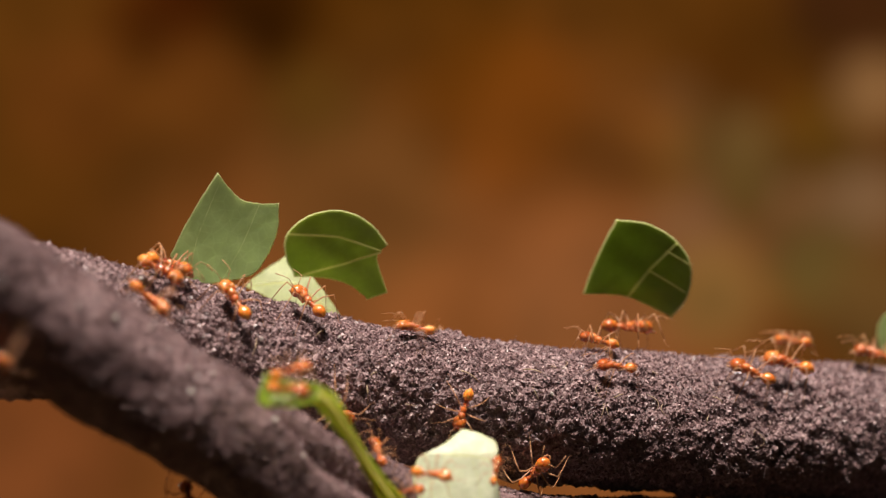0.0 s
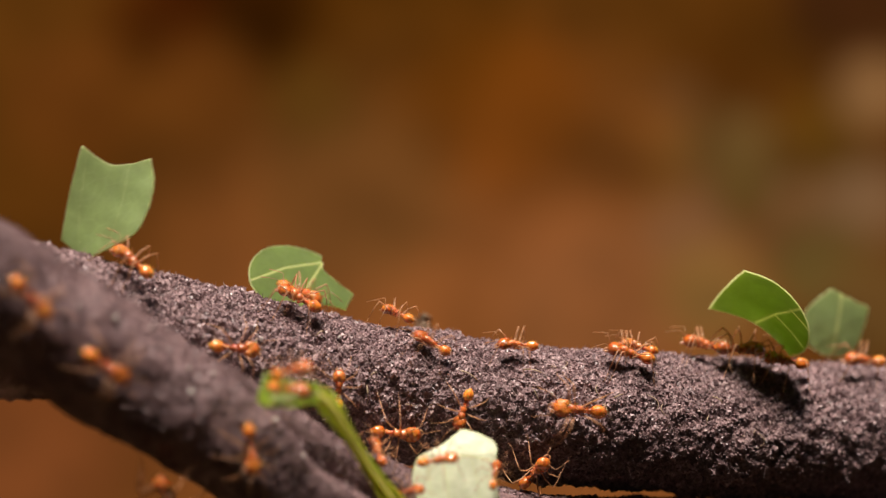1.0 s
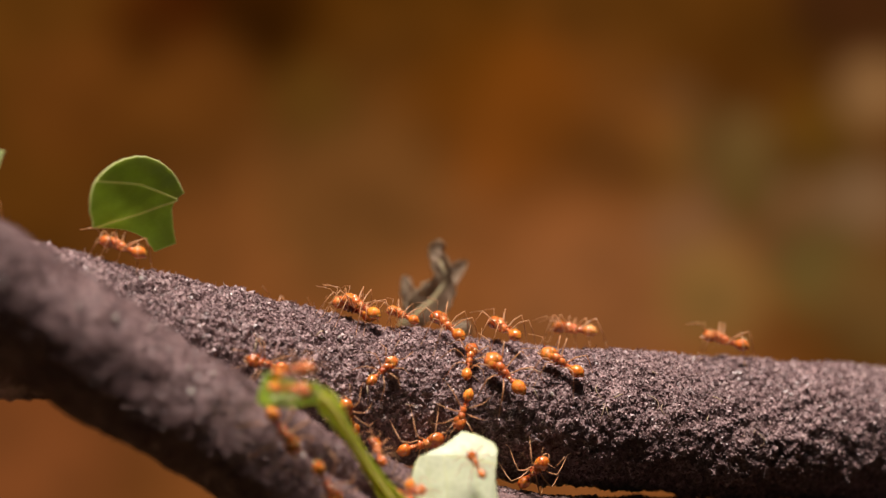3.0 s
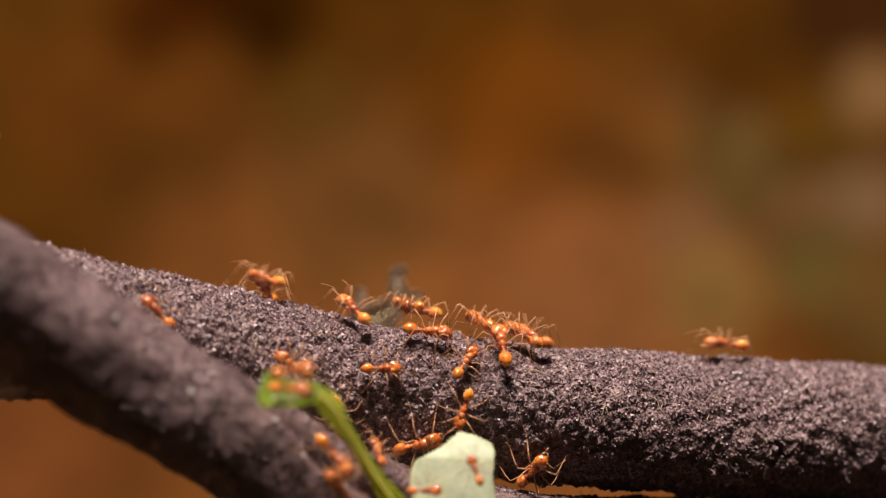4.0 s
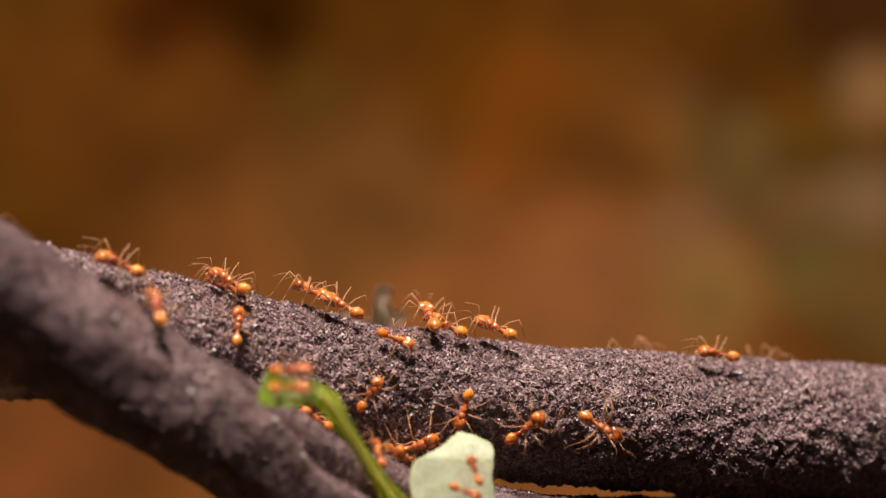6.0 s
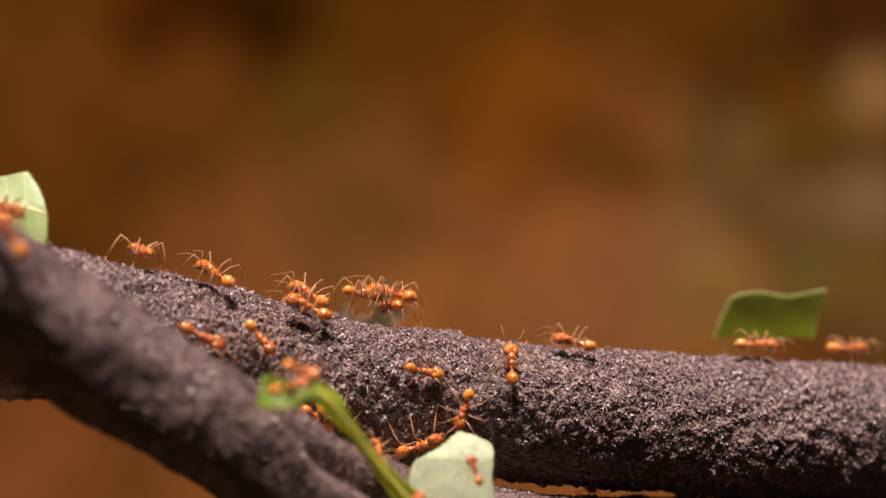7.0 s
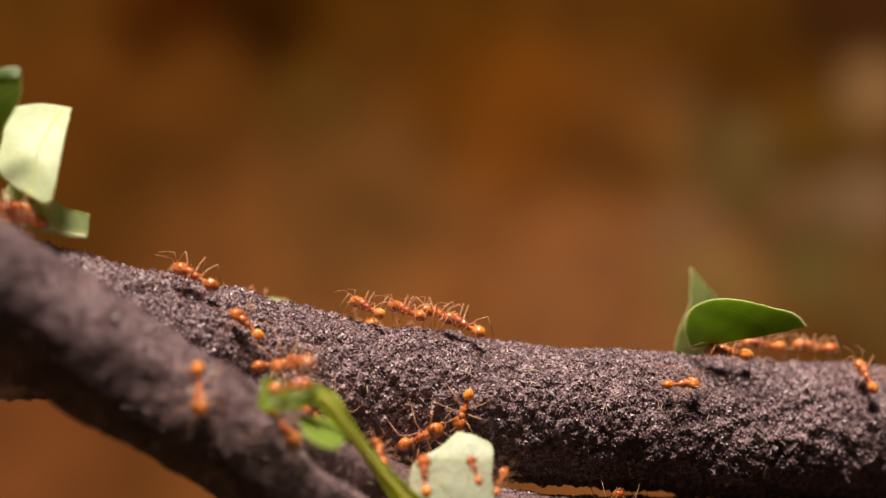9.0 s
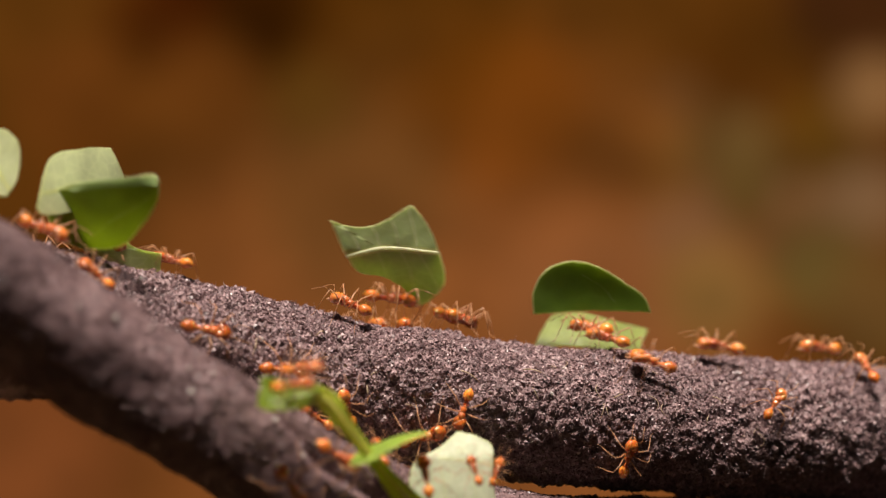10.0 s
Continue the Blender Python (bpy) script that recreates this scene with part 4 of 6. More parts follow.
    tube(bm, [(-5.0, -0.6, 0.3), (-3.0, -0.5, 2.0), (-0.8, -0.7, 4.1), (0.5, -0.8, 6.2), (0.6, -1.0, 7.8), (-0.4, -1.2, 9.6)], [0.34, 0.3, 0.27, 0.22, 0.16, 0.08], 6)
    part("midrib", bm, VEIN_DRY, leaf)
    return leaf


withered = build_withered()

first_ant = build_ant()
spare_ants = [first_ant] + [copy_thing(first_ant, Matrix()) for _ in range(53)]


# ---- movement ----
ants = []


def gait(ant, rows, seed):
    """Swings the six legs in two alternating tripods while the ant walks."""
    rng = random.Random(seed)
    legs = [c for c in ant.children if c.name.split(".")[0] == "leg"]
    t, ph = 0.0, rng.uniform(0, 6.28)
    swing = []
    places = [(r[0], r[1]) for r in rows]
    while t <= 10.0001:
        x0 = np.interp(t, *zip(*places))
        x1 = np.interp(min(t + 0.2, 10.0), *zip(*places))
        speed = abs(x1 - x0) / 0.2
        swing.append((t, ph, min(1.0, 0.12 + speed / 9.0)))
        ph += 2.2 if speed > 1.5 else 0.35
        t = round(t + 0.2, 3)
    for c in ant.children_recursive:
        if c.name.split(".")[0] == "antenna":
            k = rng.uniform(0, 6)
            walk(c, [(0.5 * i, Matrix.Translation(c.location) @ pose(0, 0, 0, 0, 9 * math.sin(2.9 * i + k), 12 * math.sin(2.1 * i + 2 * k))) for i in range(21)])
    for i, leg in enumerate(legs):
        base = leg.rotation_euler.z
        side = 1 if leg.location.y > 0 else -1
        trip = math.pi if (i % 3 + (i // 3)) % 2 else 0.0
        walk(leg, [(t, Matrix.Translation(leg.location) @ pose(0, 0, 0, 5 * side * a * max(math.cos(p + trip), 0), 0, math.degrees(base) + 20 * a * math.sin(p + trip)))
                   for t, p, a in swing])


def cling(size, rows):
    """An ant on a leaf or stalk: rows of seconds, x, y, z in mm, heading in degrees and the lean of what it stands on."""
    ant = spare_ants[len(ants)]
    ants.append(ant)
    ant.scale = (size, size, size)
    if size < 0.62:
        tagged(ant, SMALL)
    walk(ant, [(t, Matrix.Translation((x * MM, y * MM, z * MM)) @ pose(0, 0, 0, 90 - lean, 0, 0) @ pose(0, 0, 0, 0, 0, h)) for t, x, y, z, h, lean in rows])
    gait(ant, [(r[0], r[1] + r[3]) for r in rows], len(ants))


CARRIER = "amber leafcutter ant holding up a cut leaf piece"
SHADED = "dark orange leafcutter ant under the shaded limb"
SMALL = "small pale amber leafcutter ant on a cut leaf"


def crawl(limb, size, rows, cross=99.0, label=""):
    """An ant on a limb: rows of seconds, x, angle round the limb, heading and lift; from cross seconds on it walks on the near limb."""
    ant = spare_ants[len(ants)]
    ants.append(ant)
    ant.scale = (size, size, size)
    tagged(ant, label)
    walk(ant, [(r[0], on_limb(limb if r[0] < cross else NEAR_LIMB, r[1], r[2], r[3], r[4] if len(r) > 4 else 0.0)) for r in rows])
    gait(ant, rows, len(ants))


def carry(leaf, rows):
    """Rows of seconds, x, y, z in mm, three turns in degrees and, where given, a spin about the leaf's own long axis."""
    walk(leaf, [(r[0], pose(r[1] * MM, r[2] * MM, r[3] * MM, *r[4:7]) @ pose(0, 0, 0, 0, 0, r[7] if len(r) > 7 else 0)) for r in rows])


def motions():
    crawl(MAIN_LIMB, 1.05, [(0, -28.7, 46, 125), (0.2, -30.1, 53, 126), (0.5, -33.4, 56, 134), (0.7, -36.5, 59, 132), (1, -41.8, 62, 129), (1.2, -46.0, 52, 149), (1.5, -47.2, 54, 125), (1.7, -49.3, 49, 128), (2, -49.9, 56, 124), (2.2, -50.5, 66, 115), (2.5, -50.7, 92, 117), (2.7, -53.1, 92, 117, 0.5), (3.8, -64.9, 94, 117), (10, -64.9, 94, 117)], label=CARRIER)
    crawl(MAIN_LIMB, 1.05, [(0, -38.1, 60, -36), (0.2, -38.4, 48, -41), (0.5, -34.9, 28, -43), (0.7, -31.7, 16, -21), (1, -28.1, 12, 5), (1.2, -26.6, 15, 21), (1.5, -24.9, 20, 16), (1.7, -22.6, 33, 35), (2, -20.0, 67, 56), (2.2, -18.5, 81, 51), (2.5, -16.8, 92, 70, 0.7), (2.7, -15.3, 92, 150), (3.8, -11.9, 54, 136), (4, -13.8, 64, 128), (4.2, -18.3, 62, 151), (4.5, -21.8, 72, 138), (4.7, -25.1, 76, 138), (5, -31.6, 70, 143), (5.2, -31.5, 75, 129), (5.5, -34.0, 72, 130), (5.7, -38.5, 60, 161), (6.8, -51.7, 79, 129), (7, -55.7, 93, 129), (7.5, -65.3, 95, 129), (10, -65.3, 95, 129)])
    crawl(MAIN_LIMB, 1, [(0, -40.3, 34, -35), (0.2, -30.9, 15, -26), (0.5, -28.8, 12, -10), (0.7, -29.0, 48, -60), (1, -24.8, 7, -50), (1.2, -22.0, 4, -55), (1.6, -14.5, -33, -55), (10, -14.5, -33, -55)], cross=0.6)
    crawl(MAIN_LIMB, 1.05, [(0, -36.6, 70, -27), (0.5, -30.8, 86, -16), (0.7, -28.7, 74, -16), (1, -20.7, 72, -29), (1.2, -17.5, 70, 0), (1.35, -16.5, 74, 75), (1.5, -15.5, 79, 150), (1.7, -15.3, 72, 209), (2, -14.8, 75, 150), (2.5, -12.6, 70, 120), (2.7, -12.6, 68, 135), (3.8, -17.9, 92, 129, 0.4), (4, -24.4, 92, 129), (4.2, -31.0, 92, 129, 0.8), (4.5, -41.7, 91, 138), (4.7, -48.2, 92, 138), (5, -55.0, 80, 129), (5.4, -65.2, 84, 129), (10, -65.2, 84, 129)])
    crawl(MAIN_LIMB, 1.05, [(0, -19.7, 62, 130), (0.5, -20.1, 63, 128), (0.7, -20.1, 64, 127), (1, -20.8, 63, 150), (1.5, -19.3, 102, 79), (1.6, -19.5, 102, 123), (1.7, -19.6, 102, 168), (2, -22.1, 106, 182), (2.2, -26.8, 100, 204), (2.5, -34.4, 68, 136), (2.7, -36.3, 92, 138), (3.25, -47.2, 76, 138), (3.8, -55.7, 93, 129, 1.3), (4.4, -64.9, 94, 129), (10, -64.9, 94, 129)], label=CARRIER)
    crawl(MAIN_LIMB, 0.84, [(0, -5.5, 58, 180), (0.2, -12.5, 38, 186), (0.5, -14.8, 13, 236), (0.7, -14.2, 7, 250), (0.85, -14.2, 4, 175), (1, -14.3, 0, 100), (1.5, -14.3, 0, 100), (2, -14.6, 0, 110), (2.5, -13.2, -10, 130), (2.7, -12.2, -18, 129), (3.8, -12.8, -8, 100), (4, -13.7, -16, 119), (5, -15.9, -24, 158), (6.8, -16.0, -22, 158), (10, -16.0, -22, 158)])
    crawl(MAIN_LIMB, 0.89, [(0, 19.2, 45, 180), (0.2, 14.4, 30, 180), (0.5, 8.3, 29, 157), (0.7, 4.6, 34, 145), (1, -3.4, 44, 153), (1.2, -8.9, 53, 149), (1.5, -14.3, 40, 180), (1.7, -16.0, 34, 168), (1.85, -15.6, 38, 240), (2, -15.1, 42, 312), (2.2, -15.3, 36, 314), (2.35, -16.6, 28, 258), (2.5, -17.8, 21, 201), (2.7, -20.0, 11, 190), (3.8, -34.3, 16, 134), (4, -38.8, 26, 142), (4.2, -43.9, 36, 139), (4.5, -48.4, 65, 126), (4.7, -49.2, 92, 117, 0.8), (5, -53.9, 92, 117, 0.7), (5.4, -64.3, 95, 117, 0.9), (10, -64.3, 95, 117, 0.9)])
    crawl(MAIN_LIMB, 0.89, [(0, 18.1, 78, 150), (0.2, 18.4, 75, 150), (0.5, 13.9, 68, 180), (0.7, 11.5, 60, 160), (1, 7.7, 55, 189), (1.2, 5.6, 44, 166), (1.5, 5.6, 45, 194), (1.7, 4.8, 50, 195), (1.85, 4.0, 46, 139), (2, 3.2, 42, 82), (2.2, 2.7, 35, 82), (2.5, 2.6, 38, 82), (2.7, 1.8, 36, 82), (3.8, 1.3, 32, 90), (4, 1.0, 33, 64), (4.2, -0.4, 32, 34), (4.5, -1.7, 27, 22), (4.7, -2.7, 19, 52), (5, -4.8, 8, 40), (5.2, -6.8, -1, 40), (5.5, -7.5, -12, 61), (5.7, -7.5, -13, 61), (5.95, -5.7, -34, -6), (6.2, -3.8, -56, -72), (6.6, -0.4, -75, -80), (10, -0.4, -75, -80)])
    crawl(MAIN_LIMB, 1.05, [(0, 35.8, 45, 153), (0.2, 32.7, 48, 151), (0.5, 29.1, 48, 158), (0.7, 26.2, 54, 142), (1, 21.2, 57, 162), (1.2, 18.3, 53, 180), (1.5, 13.6, 50, 157), (1.7, 10.7, 53, 156), (2, 5.8, 76, 138), (2.2, 3.2, 75, 138), (2.5, -0.8, 69, 154), (2.7, -0.9, 66, 157), (3.25, -2.5, 59, 78), (3.8, -4.2, 52, 0), (4, -4.0, 53, 0), (4.2, -3.4, 53, 0), (4.5, -1.6, 48, 7), (4.7, -0.9, 42, 7), (5, 3.4, 32, -23), (5.2, 6.3, 20, -16), (5.5, 9.8, 16, -16), (5.7, 13.5, 15, 0), (6.2, 19.3, -16, -51), (6.8, 26.1, -75, -84), (7.2, 28.3, -75, -80), (10, 28.3, -75, -80)])
    crawl(MAIN_LIMB, 1.16, [(0, 40.8, 54, 163), (0.2, 36.0, 37, 174), (0.5, 30.1, 21, 180), (0.7, 23.5, 16, 190), (1, 14.9, 10, 180), (1.2, 11.6, 18, 159), (1.5, 9.6, 25, 148), (1.7, 9.7, 18, 164), (2, 7.5, 15, 164), (2.2, 7.8, 14, 165), (2.5, 7.0, 19, 149), (2.7, 6.6, 22, 148), (3.8, 6.2, 46, 104), (4, 5.7, 49, 103), (4.2, 3.9, 51, 137), (4.5, 1.6, 66, 125), (4.7, 2.0, 66, 125), (5, -0.6, 67, 146), (5.2, -1.6, 66, 146), (5.5, -5.2, 69, 143), (5.6, -3.3, 66, 82), (5.7, -1.3, 63, 21), (5.95, -3.2, 68, 80), (6.2, -5.2, 74, 138), (6.8, -8.5, 92, 138, 1.3), (7, -8.5, 92, 150, 1.3), (7.2, -11.9, 92, 150), (7.5, -9.5, 139, 98), (10, -13.0, 150, 155)])
    crawl(MAIN_LIMB, 0.84, [(0, 44.7, 92, 164, 1.1), (0.2, 37.7, 92, 164, 1.3), (0.5, 28.8, 92, 180, 0.7), (0.7, 29.5, 92, 150), (1, 23.0, 72, 150), (1.2, 23.5, 68, 155), (1.5, 18.2, 86, 138), (1.7, 13.3, 87, 138), (2, 1.4, 92, 150), (2.2, -0.6, 84, 150), (2.5, -3.6, 75, 150), (2.7, -5.8, 72, 139), (3.8, -7.6, 92, 138, 0.5), (4, -6.2, 92, 138, 1.0), (4.2, -9.1, 92, 138, 0.6), (4.5, -11.2, 84, 150), (4.7, -14.2, 82, 129), (5, -15.6, 74, 150), (5.1, -15.1, 71, 75), (5.2, -14.6, 69, 0), (5.5, -11.0, 66, 0), (5.7, -9.0, 53, -16), (6.8, -6.8, 29, -17), (7, -4.1, 22, -5), (7.2, -3.8, 26, 0), (7.5, -2.7, 36, 30), (7.7, -0.8, 45, 33), (8, 3.3, 50, 8), (8.2, 6.7, 48, 0), (8.5, 12.8, 42, 0), (8.7, 18.1, 36, 0), (9, 26.7, 34, 6), (9.2, 31.8, 30, 12), (9.5, 35.0, 32, 34), (9.7, 35.8, 26, 43), (10, 38.1, 23, 52)])
    crawl(MAIN_LIMB, 1.05, [(0, 54.8, 76, 150), (0.2, 49.4, 70, 180), (0.5, 39.6, 92, 164), (0.7, 36.7, 80, 150), (1, 31.9, 76, 150), (1.2, 29.8, 74, 129), (1.5, 27.2, 92, 129, 1.0), (1.7, 25.3, 92, 129), (2, 15.5, 66, 168), (2.2, 11.7, 60, 161), (2.5, 8.3, 66, 157), (2.7, 6.9, 67, 137), (3.8, 4.5, 92, 117), (4, 2.9, 82, 117), (4.2, 2.4, 92, 138, 0.9), (4.5, 0.9, 92, 138, 0.9), (4.7, 1.1, 92, 138, 0.7), (5, -1.9, 92, 138), (5.2, -4.8, 92, 138, 0.4), (5.5, -12.2, 92, 138, 1.0), (5.7, -18.9, 92, 129), (6.8, -19.7, 70, 133), (7, -19.7, 55, 163), (7.2, -21.5, 52, 180), (7.5, -22.2, 63, 141), (7.7, -27.4, 92, 138), (8, -34.0, 92, 138, 1.3), (8.2, -39.8, 84, 138), (8.5, -46.5, 72, 138), (8.7, -48.2, 95, 138), (9, -52.4, 92, 129, 0.7), (9.3, -64.4, 95, 129, 0.5), (10, -64.4, 95, 129, 0.5)])
    crawl(MAIN_LIMB, 1.05, [(0, 64.6, 71, 165), (0.2, 55.6, 70, 166), (0.5, 46.0, 66, 168), (0.7, 41.4, 74, 164), (1, 40.8, 58, 171), (1.2, 38.9, 57, 171), (1.5, 37.8, 56, 171), (1.7, 38.0, 74, 164), (2, 29.9, 56, 180), (2.2, 23.5, 44, 180), (2.5, 15.4, 44, 153), (2.7, 14.4, 38, 155), (3.8, 7.9, 68, 124), (4, 8.3, 66, 139), (4.2, 4.3, 54, 148), (4.5, 2.4, 64, 141), (4.7, 2.4, 68, 136), (5, -0.1, 68, 145), (5.2, -1.6, 65, 148), (5.5, -8.2, 64, 148), (5.7, -12.7, 62, 150), (6.8, -16.4, 92, 138), (6.9, -14.3, 92, 84, 0.4), (7, -12.2, 92, 30, 0.9), (7.1, -13.7, 92, 84, 0.8), (7.2, -15.3, 92, 138, 0.8), (7.5, -19.3, 92, 129, 0.8), (7.7, -24.0, 82, 129), (8, -32.3, 92, 129, 0.9), (8.2, -36.3, 92, 138), (8.5, -43.8, 64, 141), (8.7, -47.7, 78, 129), (9, -51.8, 92, 129, 0.5), (9.4, -64.4, 95, 129, 0.5), (10, -64.4, 95, 129, 0.5)])
    crawl(MAIN_LIMB, 1.05, [(0, 74.1, 68, 180), (0.7, 57.3, 63, 180), (1, 51.9, 64, 180), (1.2, 46.3, 61, 180), (1.5, 38.4, 83, 164), (1.7, 35.0, 94, 164), (2, 31.4, 83, 180), (2.2, 28.0, 92, 180), (2.5, 21.8, 84, 164), (2.7, 20.3, 92, 150), (3.8, -1.9, 92, 138, 0.6), (4, -4.4, 92, 138), (4.2, -8.0, 80, 138), (4.5, -12.5, 76, 138), (4.7, -22.9, 66, 146), (5, -22.1, 92, 138, 0.5), (5.2, -25.4, 92, 129, 1.0), (5.5, -27.9, 72, 131), (5.7, -29.4, 60, 152), (6.8, -28.0, 92, 100), (7, -30.9, 70, 134), (7.2, -29.5, 104, 96), (7.6, -32.2, 149, 162), (10, -45.9, 140, 185)])
    crawl(MAIN_LIMB, 1.05, [(0, 78.0, 66, 180), (1.5, 61.2, 61, 180), (2, 48.9, 73, 210), (2.2, 47.2, 72, 180), (2.5, 42.2, 66, 180), (2.7, 40.1, 77, 150), (3.8, 14.2, 70, 143), (4, 9.4, 66, 147), (4.2, 3.1, 92, 138), (4.5, 1.3, 92, 138, 0.5), (4.7, -1.2, 92, 138, 1.3), (5, -5.5, 92, 138, 1.3), (5.2, -8.8, 92, 138, 0.7), (5.5, -13.7, 92, 138, 1.0), (5.7, -20.7, 92, 138), (6.8, -40.5, 58, 90), (7, -39.0, 92, 93), (7.2, -37.3, 92, 129), (7.5, -32.2, 100, 66), (8, -33.6, 149, 141), (10, -43.0, 159, 171)])
    crawl(NEAR_LIMB, 1.05, [(0, -49.5, -31, 0), (0.2, -47.2, -26, 0), (0.5, -45.9, -18, 0), (0.7, -44.3, -8, 0), (1, -40.0, 6, 0), (1.2, -36.0, 16, -10), (1.5, -29.9, 24, -22), (1.7, -26.1, 22, -32), (2, -22.1, 20, -26), (2.2, -21.1, 23, -22), (2.5, -21.3, 17, -21), (2.7, -19.9, 15, -26), (3.8, -14.7, 24, -32), (3.87, -15.1, 22, -89), (3.93, -15.6, 20, -145), (4, -16.1, 18, -201), (4.2, -18.2, 8, -220), (4.5, -21.6, -1, -265), (4.7, -23.9, 15, -265), (5, -27.0, 40, -266), (5.2, -30.0, 62, -265), (5.5, -32.2, 77, -267), (5.7, -33.8, 84, -264), (6.3, -42.6, 53, -234), (7, -52.8, 44, -219), (7.5, -62.0, 36, -216), (10, -62.0, 36, -216)])
    crawl(NEAR_LIMB, 1.05, [(0, -60.7, -4, 0), (0.7, -53.7, 10, -10), (1, -49.1, 16, -16), (1.2, -45.3, 20, -16), (1.5, -39.4, 29, -11), (1.7, -34.9, 29, -17), (2, -28.8, 42, -7), (2.2, -27.3, 48, -7), (2.5, -26.9, 38, -13), (2.7, -25.5, 32, -34), (3.8, -19.0, 37, -12), (4, -18.1, 38, -19), (4.2, -16.9, 39, -19), (4.5, -16.0, 32, -45), (4.7, -15.6, 24, -43), (5, -14.6, 18, -51), (5.5, -11.6, -6, -60), (10, -11.6, -6, -60)])
    crawl(NEAR_LIMB, 1.1, [(0, -23.8, -105, 80), (0.7, -26.0, -80, 117), (1, -28.0, -66, 125), (1.2, -30.5, -66, 125), (1.5, -33.4, -66, 125), (1.7, -36.9, -66, 125), (2, -42.1, -66, 125), (2.2, -43.6, -68, 123), (2.5, -45.1, -75, 117), (3.2, -53.4, -100, 117), (10, -53.4, -100, 117)], label=SHADED)
    crawl(NEAR_LIMB, 0.79, [(0, -13.1, 68, 102), (3, -13.1, 68, 102), (6, -13.1, 66, 101), (10, -12.8, 68, 102)])
    crawl(MAIN_LIMB, 1.05, [(0, -14.5, -13, -20), (0.2, -11.9, -17, -10), (0.5, -10.1, -20, -5), (0.7, -7.7, -22, 11), (1, -6.4, -22, 5), (1.2, -5.8, -22, 0), (1.5, -4.7, -23, 0), (1.7, -3.9, -24, 0), (2, -3.1, -26, 28), (2.5, -3.3, -30, 44), (2.7, -3.0, -28, 38), (3.8, -3.4, -28, 28), (5.5, -3.7, -29, 33), (7, -3.2, -29, 33), (8, -2.9, -27, 33), (9, -3.3, -22, 37), (9.5, -3.5, -21, 37), (10, -3.1, -22, 27)])
    crawl(MAIN_LIMB, 0.89, [(0, 1.5, 0, -100), (5, 1.5, 0, -100), (10, 1.5, 0, -100)])
    crawl(MAIN_LIMB, 1, [(0, 11.5, -38, 65), (4.5, 11.1, -36, 65), (4.6, 10.9, -35, 21), (4.7, 10.6, -34, -24), (5, 10.3, -29, -23), (5.2, 10.0, -28, -22), (5.5, 9.4, -22, -32), (5.7, 9.8, -16, -41), (5.95, 9.7, -8, 24), (6.2, 9.5, 0, 90), (6.8, 7.8, 26, 99), (7, 7.1, 36, 98), (7.2, 6.4, 50, 96), (7.5, 5.1, 65, 110), (7.7, 3.7, 72, 130), (8, -0.8, 70, 152), (8.2, -0.9, 72, 139), (8.5, -2.6, 92, 138), (8.7, -4.0, 77, 138), (9, -6.5, 80, 138), (9.2, -7.9, 72, 140), (9.5, -10.8, 66, 147), (9.7, -12.6, 70, 142), (10, -14.1, 73, 150)])
    crawl(MAIN_LIMB, 1.05, [(0, 107.0, 55, 180), (2.7, 90.1, 61, 180), (3.5, 54.4, 65, 180), (3.8, 42.6, 84, 164), (4, 34.8, 80, 180), (4.2, 27.0, 78, 164), (4.5, 17.2, 92, 138), (4.7, 8.0, 79, 138), (5, 8.3, 55, 163), (5.2, 6.9, 58, 153), (5.5, 2.8, 66, 146), (5.7, 0.2, 64, 149), (6.8, -12.5, 76, 138), (7, -19.6, 73, 138), (7.2, -20.0, 74, 138), (7.5, -15.8, 105, 59), (8, -13.0, 154, 42), (10, -10.2, 140, -36)])
    crawl(MAIN_LIMB, 1.05, [(0, 110.9, 50, 180), (3.8, 90.1, 61, 180), (4.3, 59.4, 68, 180), (4.5, 53.0, 79, 180), (4.7, 44.6, 92, 180, 0.5), (5, 29.6, 89, 180), (5.2, 20.1, 58, 180), (5.5, 11.4, 65, 148), (5.7, 7.9, 63, 149), (6.8, -4.8, 92, 138, 1.3), (7, -8.1, 100, 102), (7.6, -6.7, 154, 70), (8.8, -6.3, 147, -0), (10, -6.0, 140, -71)])
    crawl(MAIN_LIMB, 0.95, [(0, 115.9, 54, 180), (4.5, 69.2, 60, 180), (5, 53.1, 49, 180), (5.2, 50.5, 51, 157), (5.5, 44.5, 57, 154), (5.7, 39.2, 60, 170), (6.8, 18.8, 68, 167), (7, 14.6, 67, 167), (7.2, 10.8, 70, 166), (7.5, 6.9, 72, 139), (7.7, 1.3, 92, 129, 1.0), (8, -2.2, 92, 138), (8.2, -3.9, 80, 138), (8.5, -6.9, 71, 141), (8.7, -8.8, 71, 141), (9, -11.8, 74, 138), (9.2, -14.4, 78, 138), (9.5, -20.7, 72, 138), (9.7, -27.3, 82, 138), (10, -35.3, 92, 138)])
